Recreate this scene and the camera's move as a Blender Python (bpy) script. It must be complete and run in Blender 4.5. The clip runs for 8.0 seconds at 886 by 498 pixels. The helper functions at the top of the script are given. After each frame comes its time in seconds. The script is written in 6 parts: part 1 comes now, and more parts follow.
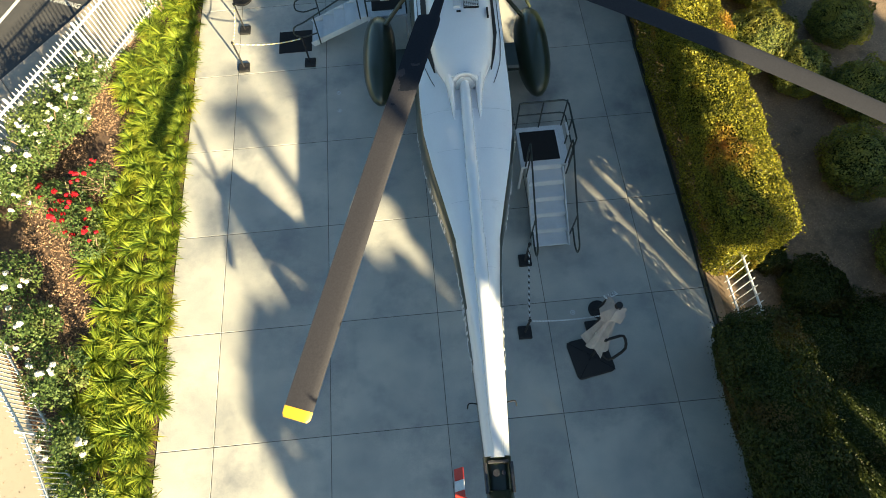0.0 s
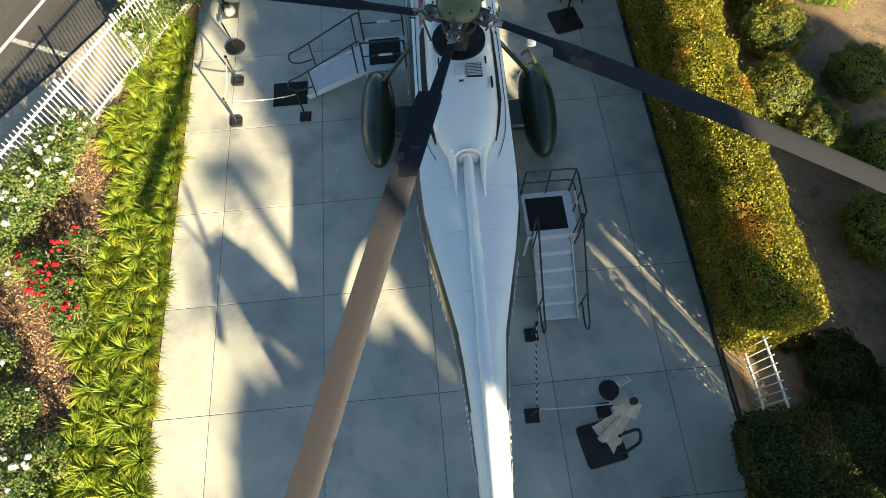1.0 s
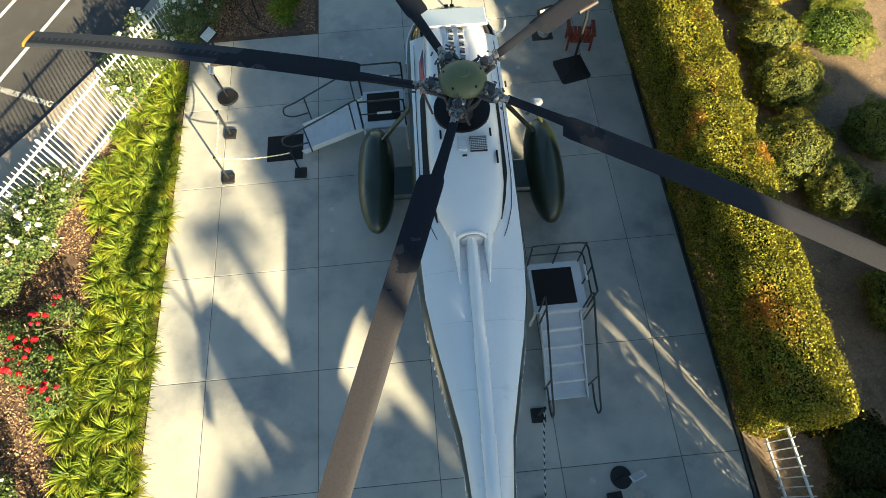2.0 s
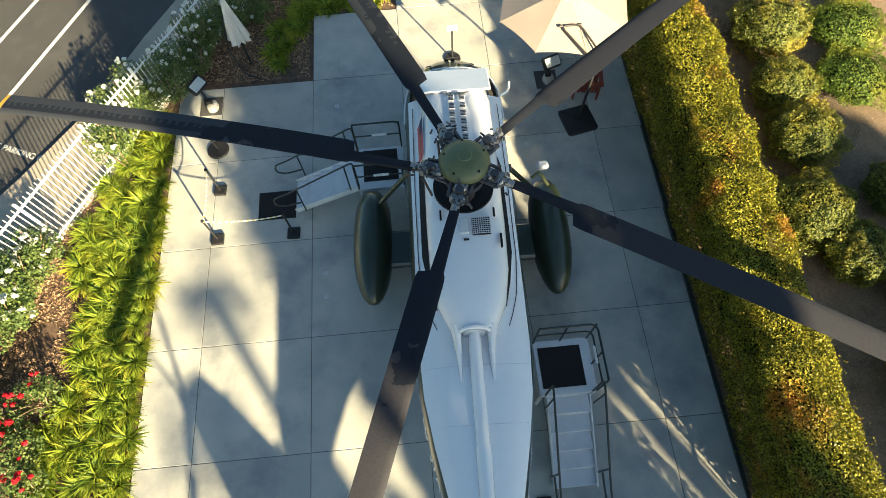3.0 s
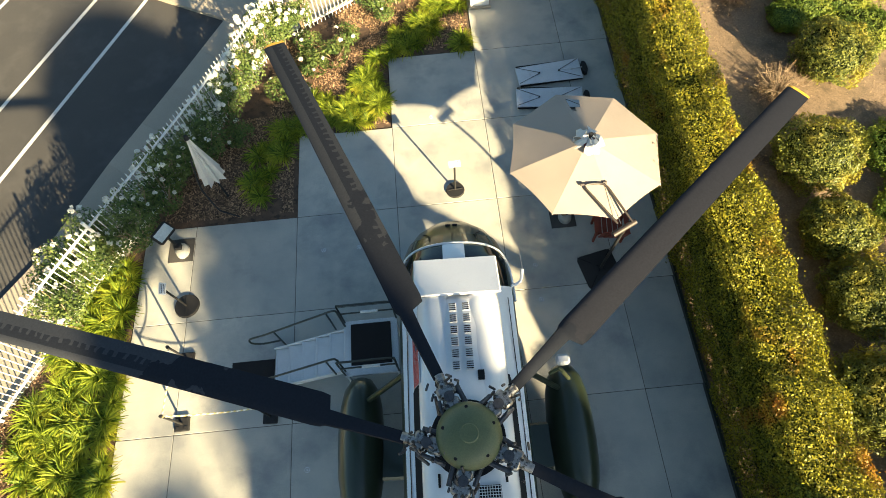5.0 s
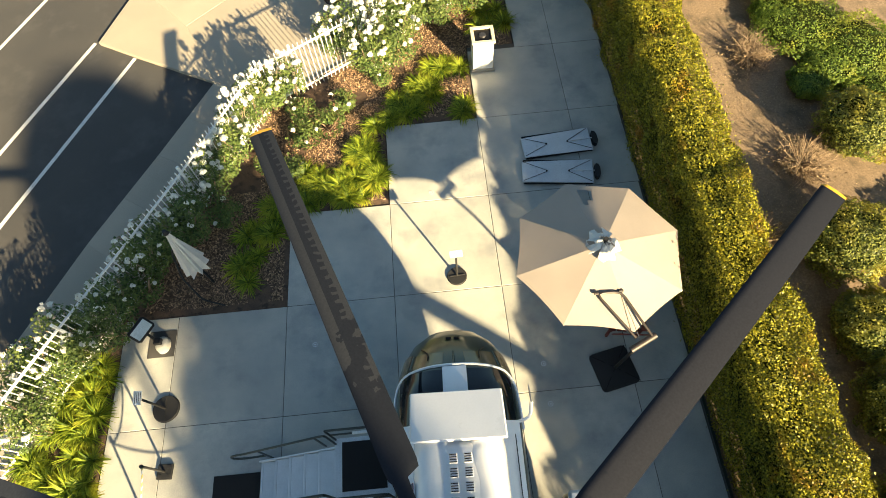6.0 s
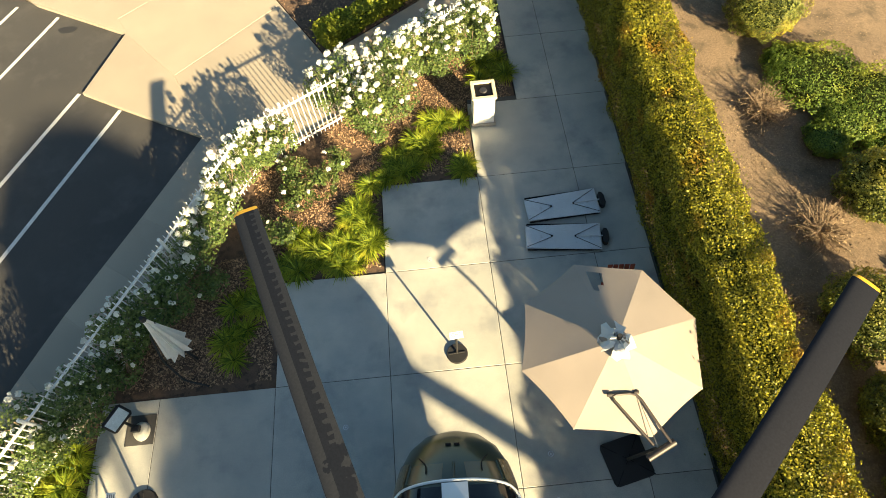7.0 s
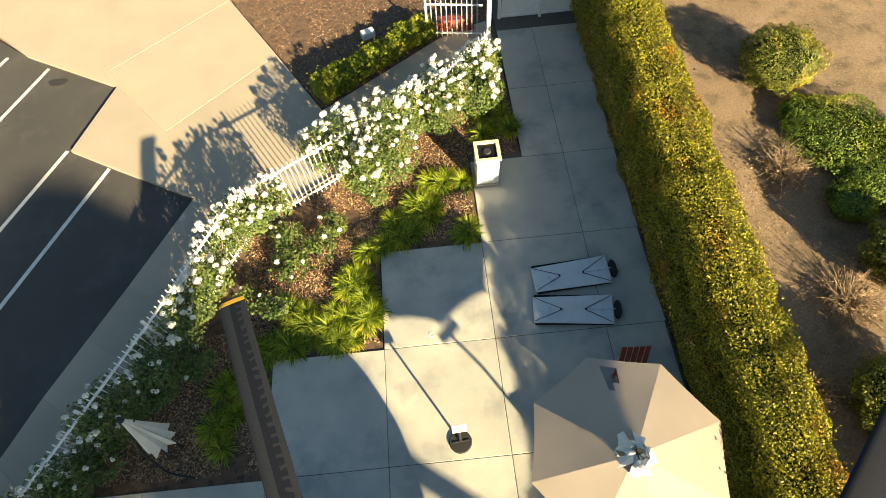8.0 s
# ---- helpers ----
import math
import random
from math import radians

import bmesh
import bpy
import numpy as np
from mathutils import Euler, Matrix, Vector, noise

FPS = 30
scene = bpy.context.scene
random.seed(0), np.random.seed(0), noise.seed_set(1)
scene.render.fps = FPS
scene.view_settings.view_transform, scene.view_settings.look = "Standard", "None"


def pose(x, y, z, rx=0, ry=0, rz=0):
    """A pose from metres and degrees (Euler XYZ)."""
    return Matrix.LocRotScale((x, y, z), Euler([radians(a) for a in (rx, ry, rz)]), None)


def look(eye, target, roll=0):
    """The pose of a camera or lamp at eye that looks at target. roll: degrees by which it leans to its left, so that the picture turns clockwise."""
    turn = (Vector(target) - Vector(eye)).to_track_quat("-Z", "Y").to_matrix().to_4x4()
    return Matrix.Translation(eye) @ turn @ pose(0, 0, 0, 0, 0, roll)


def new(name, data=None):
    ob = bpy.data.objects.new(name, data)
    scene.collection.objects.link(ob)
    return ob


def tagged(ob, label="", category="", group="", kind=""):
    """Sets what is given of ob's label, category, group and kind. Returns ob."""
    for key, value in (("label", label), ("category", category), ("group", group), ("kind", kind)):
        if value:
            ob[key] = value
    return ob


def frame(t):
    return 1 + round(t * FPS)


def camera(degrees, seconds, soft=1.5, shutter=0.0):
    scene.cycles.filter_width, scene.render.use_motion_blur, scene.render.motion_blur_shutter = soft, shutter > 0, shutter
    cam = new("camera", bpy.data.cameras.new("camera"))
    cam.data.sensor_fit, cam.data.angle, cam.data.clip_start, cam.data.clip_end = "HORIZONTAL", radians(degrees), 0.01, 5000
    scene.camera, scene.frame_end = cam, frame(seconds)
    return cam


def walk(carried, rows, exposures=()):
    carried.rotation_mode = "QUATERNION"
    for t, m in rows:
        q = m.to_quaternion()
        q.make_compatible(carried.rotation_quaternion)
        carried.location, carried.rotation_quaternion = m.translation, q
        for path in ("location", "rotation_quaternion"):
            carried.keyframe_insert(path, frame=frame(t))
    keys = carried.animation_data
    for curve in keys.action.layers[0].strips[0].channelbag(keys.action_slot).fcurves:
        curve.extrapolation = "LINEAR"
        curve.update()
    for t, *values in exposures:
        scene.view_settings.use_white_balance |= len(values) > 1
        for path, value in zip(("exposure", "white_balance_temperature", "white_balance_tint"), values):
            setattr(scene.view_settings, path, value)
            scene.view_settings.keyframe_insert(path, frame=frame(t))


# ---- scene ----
cam = camera(76.0, 8.0, 0.4)
PATH = [
    (0, (-0.852, -10.1, 12.56), (-0.82, -9.305, 10.726), -3.2),
    (0.5, (-0.796, -9.214, 12.54), (-0.762, -8.409, 10.709), -3.1),
    (1, (-0.728, -8.396, 12.508), (-0.695, -7.584, 10.681), -3.2),
    (1.5, (-0.681, -7.534, 12.492), (-0.645, -6.713, 10.668), -3.0),
    (3, (-0.467, -5.089, 12.45), (-0.432, -4.253, 10.634), -3.1),
    (3.5, (-0.366, -4.009, 12.417), (-0.333, -3.168, 10.603), -3.2),
    (4, (-0.248, -2.995, 12.345), (-0.218, -2.145, 10.535), -3.5),
    (4.5, (-0.132, -2.033, 12.254), (-0.107, -1.171, 10.449), -4.0),
    (6, (0.233, 1.103, 12.118), (0.246, 2.016, 10.338), -4.8),
    (6.5, (0.29, 1.967, 12.088), (0.31, 2.895, 10.317), -4.5),
    (7, (0.38, 2.725, 12.049), (0.399, 3.671, 10.287), -4.6),
    (7.5, (0.547, 3.498, 12.019), (0.551, 4.465, 10.268), -5.7),
    (8, (0.578, 4.287, 12.025), (0.586, 5.275, 10.286), -5.4),
]
walk(cam, [(t, look(eye, target, roll)) for t, eye, target, roll in PATH], [(0.0, 2.30, 5790, -7), (3.5, 2.45, 5840, -7), (4.5, 2.48, 5970, -6), (6.0, 2.37, 6260, -5), (8.0, 2.19, 6230, -6)])

# ---- light ----
SUN_EL, SUN_AZ = 21.6, 31.1          # sun height; it stands behind the tail and to the right
sun_way = Vector((math.sin(radians(SUN_AZ)) * math.cos(radians(SUN_EL)), -math.cos(radians(SUN_AZ)) * math.cos(radians(SUN_EL)), math.sin(radians(SUN_EL))))
sun_data = bpy.data.lights.new("sun", "SUN")
sun_data.energy, sun_data.angle, sun_data.color = 5.0, radians(0.8), (1.0, 0.71, 0.415)
sun = new("sun", sun_data)
sun.matrix_world = look(sun_way * 60, (0, 0, 0))
world = bpy.data.worlds.new("sky")
scene.world = world
world.use_nodes = True
wn = world.node_tree
sky = wn.nodes.new("ShaderNodeTexSky")
sky.sky_type, sky.sun_disc = "NISHITA", False
sky.sun_elevation, sky.sun_rotation = radians(SUN_EL), radians(180 - SUN_AZ)
sky.air_density, sky.dust_density, sky.ozone_density = 1.0, 1.2, 1.0
wn.links.new(sky.outputs[0], wn.nodes["Background"].inputs[0])
wn.nodes["Background"].inputs[1].default_value = 0.0335

# ---- materials ----
def mat(name, col, col2=None, scale=3.0, rough=0.6, metal=0.0, bump=0.1, fine=60.0, mix=0.5, spot=None, spot_scale=1.2, spot_lo=0.62, spot_hi=0.72, rand=0.0, spec=0.5, island=0.0, coat=0.0, rough_var=0.1, grit=0.16):
    """A surface of two colours in broad stains, fine grain with relief, and worn spots of a third colour."""
    m = bpy.data.materials.new(name)
    m.use_nodes = True
    nt = m.node_tree
    b = nt.nodes["Principled BSDF"]
    def node(kind, **kw):
        n = nt.nodes.new(kind)
        for k, v in kw.items():
            n.inputs[k].default_value = v
        return n
    co = nt.nodes.new("ShaderNodeTexCoord")
    big = node("ShaderNodeTexNoise", Scale=scale, Detail=5.0, Roughness=0.6)
    small = node("ShaderNodeTexNoise", Scale=fine, Detail=4.0, Roughness=0.6)
    for n in (big, small):
        nt.links.new(co.outputs["Object"], n.inputs["Vector"])
    col2 = col2 or tuple(c * 0.75 for c in col)
    ramp = nt.nodes.new("ShaderNodeValToRGB")
    ramp.color_ramp.elements[0].position, ramp.color_ramp.elements[1].position = 0.5 - mix / 2, 0.5 + mix / 2
    ramp.color_ramp.elements[0].color, ramp.color_ramp.elements[1].color = (*col2, 1), (*col, 1)
    nt.links.new(big.outputs["Fac"], ramp.inputs["Fac"])
    grain = nt.nodes.new("ShaderNodeMapRange")
    for k, v in (("From Min", 0.3), ("From Max", 0.7), ("To Min", 1 - grit), ("To Max", 1 + grit)):
        grain.inputs[k].default_value = v
    nt.links.new(small.outputs["Fac"], grain.inputs["Value"])
    mul = nt.nodes.new("ShaderNodeVectorMath")
    mul.operation = "SCALE"
    nt.links.new(ramp.outputs["Color"], mul.inputs[0])
    nt.links.new(grain.outputs["Result"], mul.inputs["Scale"])
    out = mul.outputs["Vector"]
    if rand or island:
        src = nt.nodes.new("ShaderNodeObjectInfo").outputs["Random"] if rand else nt.nodes.new("ShaderNodeNewGeometry").outputs["Random Per Island"]
        r = nt.nodes.new("ShaderNodeMapRange")
        amp = rand or island
        r.inputs["To Min"].default_value, r.inputs["To Max"].default_value = 1 - amp, 1 + amp
        nt.links.new(src, r.inputs["Value"])
        m2 = nt.nodes.new("ShaderNodeVectorMath")
        m2.operation = "SCALE"
        nt.links.new(out, m2.inputs[0])
        nt.links.new(r.outputs["Result"], m2.inputs["Scale"])
        out = m2.outputs["Vector"]
    if spot:
        sp = node("ShaderNodeTexNoise", Scale=spot_scale, Detail=7.0, Roughness=0.65)
        nt.links.new(co.outputs["Object"], sp.inputs["Vector"])
        sr = nt.nodes.new("ShaderNodeValToRGB")
        sr.color_ramp.elements[0].position, sr.color_ramp.elements[1].position = spot_lo, spot_hi
        nt.links.new(sp.outputs["Fac"], sr.inputs["Fac"])
        mx = nt.nodes.new("ShaderNodeMix")
        mx.data_type = "RGBA"
        nt.links.new(sr.outputs["Color"], mx.inputs["Factor"])
        nt.links.new(out, mx.inputs[6])
        mx.inputs[7].default_value = (*spot, 1)
        out = mx.outputs[2]
    nt.links.new(out, b.inputs["Base Color"])
    rr = nt.nodes.new("ShaderNodeMapRange")
    rr.inputs["To Min"].default_value, rr.inputs["To Max"].default_value = max(0.02, rough - rough_var), min(1, rough + rough_var)
    nt.links.new(big.outputs["Fac"], rr.inputs["Value"])
    nt.links.new(rr.outputs["Result"], b.inputs["Roughness"])
    b.inputs["Metallic"].default_value = metal
    b.inputs["Specular IOR Level"].default_value = spec
    b.inputs["Coat Weight"].default_value = coat
    if bump:
        bp = nt.nodes.new("ShaderNodeBump")
        bp.inputs["Strength"].default_value, bp.inputs["Distance"].default_value = bump, 0.01
        nt.links.new(small.outputs["Fac"], bp.inputs["Height"])
        nt.links.new(bp.outputs["Normal"], b.inputs["Normal"])
    return m


def leaf_mat(name, a, c, d, scale=1.5, rough=0.5, spec=0.25, thin=0.25, lo=0.48):
    """Leaves: each one has its own shade between a and c, with patches of d."""
    m = bpy.data.materials.new(name)
    m.use_nodes = True
    nt = m.node_tree
    b = nt.nodes["Principled BSDF"]
    geo = nt.nodes.new("ShaderNodeNewGeometry")
    ramp = nt.nodes.new("ShaderNodeValToRGB")
    ramp.color_ramp.elements[0].color, ramp.color_ramp.elements[1].color = (*a, 1), (*c, 1)
    nt.links.new(geo.outputs["Random Per Island"], ramp.inputs["Fac"])
    co = nt.nodes.new("ShaderNodeTexCoord")
    no = nt.nodes.new("ShaderNodeTexNoise")
    no.inputs["Scale"].default_value, no.inputs["Detail"].default_value = scale, 4.0
    nt.links.new(co.outputs["Object"], no.inputs["Vector"])
    sr = nt.nodes.new("ShaderNodeValToRGB")
    sr.color_ramp.elements[0].position, sr.color_ramp.elements[1].position = lo, lo + 0.2
    nt.links.new(no.outputs["Fac"], sr.inputs["Fac"])
    mx = nt.nodes.new("ShaderNodeMix")
    mx.data_type = "RGBA"
    nt.links.new(sr.outputs["Color"], mx.inputs["Factor"])
    nt.links.new(ramp.outputs["Color"], mx.inputs[6])
    mx.inputs[7].default_value = (*d, 1)
    nt.links.new(mx.outputs[2], b.inputs["Base Color"])
    b.inputs["Roughness"].default_value, b.inputs["Specular IOR Level"].default_value = rough, spec
    tr = nt.nodes.new("ShaderNodeBsdfTranslucent")
    nt.links.new(mx.outputs[2], tr.inputs["Color"])
    ms = nt.nodes.new("ShaderNodeMixShader")
    ms.inputs[0].default_value = thin
    nt.links.new(b.outputs[0], ms.inputs[1])
    nt.links.new(tr.outputs[0], ms.inputs[2])
    nt.links.new(ms.outputs[0], nt.nodes["Material Output"].inputs[0])
    return m


M = dict(
    concrete=mat("concrete", (0.50, 0.485, 0.43), (0.33, 0.335, 0.32), 0.9, 0.6, bump=0.12, fine=45, mix=0.42, spot=(0.20, 0.21, 0.225), spot_scale=0.6, spot_lo=0.5, spot_hi=0.76, rand=0.07, grit=0.10),
    joint=mat("joint_sand", (0.10, 0.095, 0.085), None, 4, 0.9),
    walkway=mat("pale_concrete", (0.40, 0.345, 0.27), (0.33, 0.288, 0.23), 0.8, 0.75, fine=60, mix=0.6, spot=(0.38, 0.34, 0.28), spot_scale=0.9, spot_lo=0.6, spot_hi=0.8, rand=0.05),
    asphalt=mat("asphalt", (0.064, 0.061, 0.059), (0.043, 0.042, 0.043), 0.5, 0.85, bump=0.5, fine=120, mix=0.6, spot=(0.075, 0.072, 0.07), spot_scale=0.8, spot_lo=0.5, spot_hi=0.7),
    paintline=mat("road_paint", (0.72, 0.72, 0.70), (0.55, 0.55, 0.53), 5, 0.7, spot=(0.12, 0.12, 0.12), spot_scale=14, spot_lo=0.64, spot_hi=0.7),
    soil=mat("dry_soil", (0.26, 0.185, 0.12), (0.145, 0.105, 0.068), 0.7, 0.95, bump=0.8, fine=22, mix=0.7, spot=(0.11, 0.085, 0.055), spot_scale=1.6, spot_lo=0.5, spot_hi=0.66, grit=0.34),
    mulch=mat("bark_mulch", (0.155, 0.098, 0.062), (0.062, 0.04, 0.03), 3.5, 0.95, bump=0.8, fine=45, mix=0.6, spot=(0.05, 0.035, 0.025), spot_scale=6, spot_lo=0.52, spot_hi=0.62),
    white=mat("white_gloss_paint", (0.84, 0.85, 0.87), (0.78, 0.79, 0.82), 1.2, 0.16, bump=0.01, fine=30, mix=0.5, spot=(0.66, 0.67, 0.68), spot_scale=2.2, spot_lo=0.62, spot_hi=0.8, coat=0.5, rough_var=0.05, grit=0.015),
    green=mat("dark_green_gloss_paint", (0.030, 0.042, 0.026), (0.022, 0.031, 0.020), 2.0, 0.32, bump=0.01, mix=0.5, coat=0.4, rough_var=0.06, grit=0.04),
    dome=mat("olive_paint", (0.115, 0.13, 0.06), (0.09, 0.105, 0.05), 4.0, 0.42, bump=0.03, spot=(0.15, 0.15, 0.09), spot_scale=9, spot_lo=0.66, spot_hi=0.75),
    black=mat("black_rubber", (0.016, 0.016, 0.018), (0.011, 0.011, 0.012), 5, 0.7, bump=0.2, fine=200),
    mat=mat("black_mat", (0.012, 0.011, 0.013), (0.008, 0.008, 0.009), 5, 0.9, bump=0.5, fine=260),
    panel=mat("black_panel", (0.009, 0.009, 0.011), None, 4, 0.5, bump=0.02, spec=0.25),
    steel=mat("worn_steel", (0.42, 0.42, 0.42), (0.22, 0.21, 0.20), 18, 0.42, 0.85, bump=0.1, fine=90, spot=(0.06, 0.055, 0.05), spot_scale=14, spot_lo=0.52, spot_hi=0.6),
    greasy=mat("greasy_dark_steel", (0.10, 0.10, 0.11), (0.04, 0.04, 0.045), 16, 0.45, 0.6, bump=0.1, fine=90),
    rail=mat("dark_green_rail_paint", (0.028, 0.036, 0.032), None, 6, 0.4, bump=0.03),
    alu=mat("painted_white_metal", (0.66, 0.68, 0.71), (0.55, 0.57, 0.60), 3, 0.4, bump=0.03, spot=(0.42, 0.42, 0.42), spot_scale=5, spot_lo=0.62, spot_hi=0.75),
    fence=mat("white_fence_paint", (0.80, 0.80, 0.79), (0.68, 0.68, 0.67), 3, 0.5, bump=0.02),
    yellow=mat("yellow_paint", (0.78, 0.46, 0.03), (0.65, 0.36, 0.03), 6, 0.5, spot=(0.25, 0.17, 0.05), spot_scale=14, spot_lo=0.62, spot_hi=0.7),
    red=mat("red_paint", (0.50, 0.035, 0.025), None, 5, 0.4),
    bronze=mat("bronze_brown_metal", (0.055, 0.045, 0.043), (0.04, 0.033, 0.031), 6, 0.5, 0.1, bump=0.03),
    rust=mat("rust_red_wood", (0.26, 0.055, 0.03), (0.17, 0.035, 0.02), 6, 0.6, bump=0.2),
    canvas=mat("taupe_canvas", (0.36, 0.305, 0.26), (0.32, 0.275, 0.235), 2.0, 0.9, bump=0.25, fine=320, mix=0.5),
    linen=mat("off_white_canvas", (0.70, 0.68, 0.64), (0.58, 0.56, 0.53), 4.0, 0.9, bump=0.25, fine=220),
    # dark green that paints the shade seen through gaps in foliage
    core=mat("dark_gap_core", (0.035, 0.045, 0.010), (0.018, 0.025, 0.006), 14, 0.95, bump=0.6, fine=40, mix=0.5, spec=0.05),
    bark=mat("bark", (0.13, 0.095, 0.065), (0.07, 0.05, 0.035), 6, 0.95, bump=0.6, fine=30),
    twig=mat("dry_twig", (0.30, 0.22, 0.14), (0.18, 0.13, 0.09), 6, 0.9, bump=0.2, island=0.3),
    glow=mat("lamp_glass", (0.55, 0.60, 0.60), None, 5, 0.12, bump=0.0),
)
L = dict(
    hedge=leaf_mat("hedge_leaf", (0.026, 0.042, 0.005), (0.42, 0.385, 0.030), (0.42, 0.16, 0.022), 1.1, rough=0.48, spec=0.28, thin=0.25, lo=0.58),
    # green leaf with the shade near the tail put into its colour
    hedge_shade=leaf_mat("hedge_leaf_shade_dark", (0.016, 0.030, 0.006), (0.068, 0.078, 0.012), (0.13, 0.065, 0.015), 0.7, thin=0.2, lo=0.54),
    bush=leaf_mat("bush_leaf", (0.030, 0.052, 0.014), (0.255, 0.27, 0.048), (0.43, 0.36, 0.043), 0.8, rough=0.48, spec=0.3, thin=0.2),
    cover=leaf_mat("groundcover_leaf", (0.035, 0.075, 0.014), (0.22, 0.30, 0.045), (0.32, 0.34, 0.05), 1.0, thin=0.25),
    box=leaf_mat("box_hedge_leaf", (0.05, 0.085, 0.010), (0.28, 0.33, 0.03), (0.34, 0.34, 0.03), 1.2, thin=0.25),
    rose=leaf_mat("rose_leaf", (0.028, 0.058, 0.018), (0.16, 0.22, 0.06), (0.24, 0.27, 0.075), 1.5, thin=0.25),
    lily=leaf_mat("daylily_blade", (0.04, 0.095, 0.012), (0.40, 0.47, 0.045), (0.50, 0.48, 0.05), 0.9, thin=0.4),
    petal_w=leaf_mat("white_petal", (0.78, 0.78, 0.72), (0.85, 0.85, 0.80), (0.82, 0.80, 0.70), 1.0, 0.6, thin=0.3),
    petal_r=leaf_mat("red_petal", (0.45, 0.012, 0.02), (0.65, 0.02, 0.035), (0.5, 0.015, 0.05), 1.0, 0.6, thin=0.3),
    petal_y=leaf_mat("yellow_petal", (0.75, 0.62, 0.10), (0.8, 0.7, 0.2), (0.7, 0.55, 0.08), 1.0, 0.6, thin=0.3),
    frond=leaf_mat("palm_frond", (0.05, 0.07, 0.02), (0.10, 0.12, 0.03), (0.10, 0.10, 0.03), 0.8),
)

# ---- mesh helpers ----
def mesh_of(bm, name, material, smooth=False):
    me = bpy.data.meshes.new(name)
    bm.to_mesh(me)
    bm.free()
    for m in material if isinstance(material, (list, tuple)) else [material]:
        me.materials.append(m)
    if smooth:
        me.polygons.foreach_set("use_smooth", [True] * len(me.polygons))
        me.set_sharp_from_angle(angle=radians(38))
    return me


def part(name, bm, material, parent=None, label="", smooth=False, at=None):
    """One mesh object under a thing or a part."""
    ob = new(name, mesh_of(bm, name, material, smooth))
    if parent is not None:
        ob.parent = parent
    if at is not None:
        ob.matrix_basis = at
    if label:
        tagged(ob, label)
    return ob


def thing(name, m, label, category, group="", kind=""):
    ob = new(name)
    ob.empty_display_size = 0.2
    ob.matrix_basis = m
    return tagged(ob, label, category, group, kind)


def box(bm, cx, cy, cz, sx, sy, sz, bevel=0.0, m=None):
    """A box given by its middle and its sizes, with eased edges."""
    r = bmesh.ops.create_cube(bm, size=1.0)
    vs = r["verts"]
    bmesh.ops.transform(bm, matrix=(m or Matrix()) @ Matrix.Translation((cx, cy, cz)) @ Matrix.Diagonal((sx, sy, sz, 1)), verts=vs)
    if bevel:
        es = list({e for v in vs for e in v.link_edges})
        bmesh.ops.bevel(bm, geom=es, offset=bevel, segments=1, affect="EDGES", profile=0.5)
    return bm


def rod(bm, a, b, r0, r1=None, n=8, caps=True):
    a, b = Vector(a), Vector(b)
    d = b - a
    m = Matrix.Translation((a + b) / 2) @ d.to_track_quat("Z", "Y").to_matrix().to_4x4()
    bmesh.ops.create_cone(bm, cap_ends=caps, segments=n, radius1=r0, radius2=r0 if r1 is None else r1, depth=d.length, matrix=m)
    return bm


def tube(bm, pts, r, n=7):
    """A bent pipe through the points, with corners rounded."""
    pts = [Vector(p) for p in pts]
    path = [pts[0]]
    for i in range(1, len(pts) - 1):
        a, p, c = pts[i - 1], pts[i], pts[i + 1]
        k = min(0.12, (p - a).length * 0.4, (c - p).length * 0.4)
        u, v = p + (a - p).normalized() * k, p + (c - p).normalized() * k
        path += [u, (u + v + 2 * p) / 4, v]
    path.append(pts[-1])
    rings = []
    nrm = Vector((0.13, 0.27, 0.95))
    for i, p in enumerate(path):
        d = (path[min(i + 1, len(path) - 1)] - path[max(i - 1, 0)]).normalized()
        s = d.cross(nrm)
        s = (s if s.length > 0.1 else d.cross(Vector((1, 0, 0)))).normalized()
        w = d.cross(s)
        nrm = -w
        rings.append([bm.verts.new(p + r * (math.cos(t) * s + math.sin(t) * w)) for t in (2 * math.pi * k / n for k in range(n))])
    for q, o in zip(rings, rings[1:]):
        for k in range(n):
            bm.faces.new((q[k], q[(k + 1) % n], o[(k + 1) % n], o[k]))
    bm.faces.new(rings[0])
    bm.faces.new(rings[-1][::-1])
    bmesh.ops.recalc_face_normals(bm, faces=bm.faces)
    return bm


def disc(bm, cx, cy, z0, z1, r, r1=None, n=28):
    bmesh.ops.create_cone(bm, cap_ends=True, segments=n, radius1=r, radius2=r if r1 is None else r1, depth=z1 - z0, matrix=Matrix.Translation((cx, cy, (z0 + z1) / 2)))
    return bm


def loft(bm, rings, closed=True, cap=True):
    vs = [[bm.verts.new(p) for p in ring] for ring in rings]
    n = len(vs[0])
    for a, c in zip(vs, vs[1:]):
        for k in range(n if closed else n - 1):
            bm.faces.new((a[k], a[(k + 1) % n], c[(k + 1) % n], c[k]))
    if cap:
        bm.faces.new(vs[0][::-1])
        bm.faces.new(vs[-1])
    bmesh.ops.recalc_face_normals(bm, faces=bm.faces)
    return vs


def slab_poly(bm, pts, z0, z1):
    """A flat block with the outline pts."""
    top = [bm.verts.new((x, y, z1)) for x, y in pts]
    low = [bm.verts.new((x, y, z0)) for x, y in pts]
    n = len(pts)
    bm.faces.new(top)
    bm.faces.new(low[::-1])
    for k in range(n):
        bm.faces.new((top[k], low[k], low[(k + 1) % n], top[(k + 1) % n]))
    bmesh.ops.recalc_face_normals(bm, faces=bm.faces)
    return bm


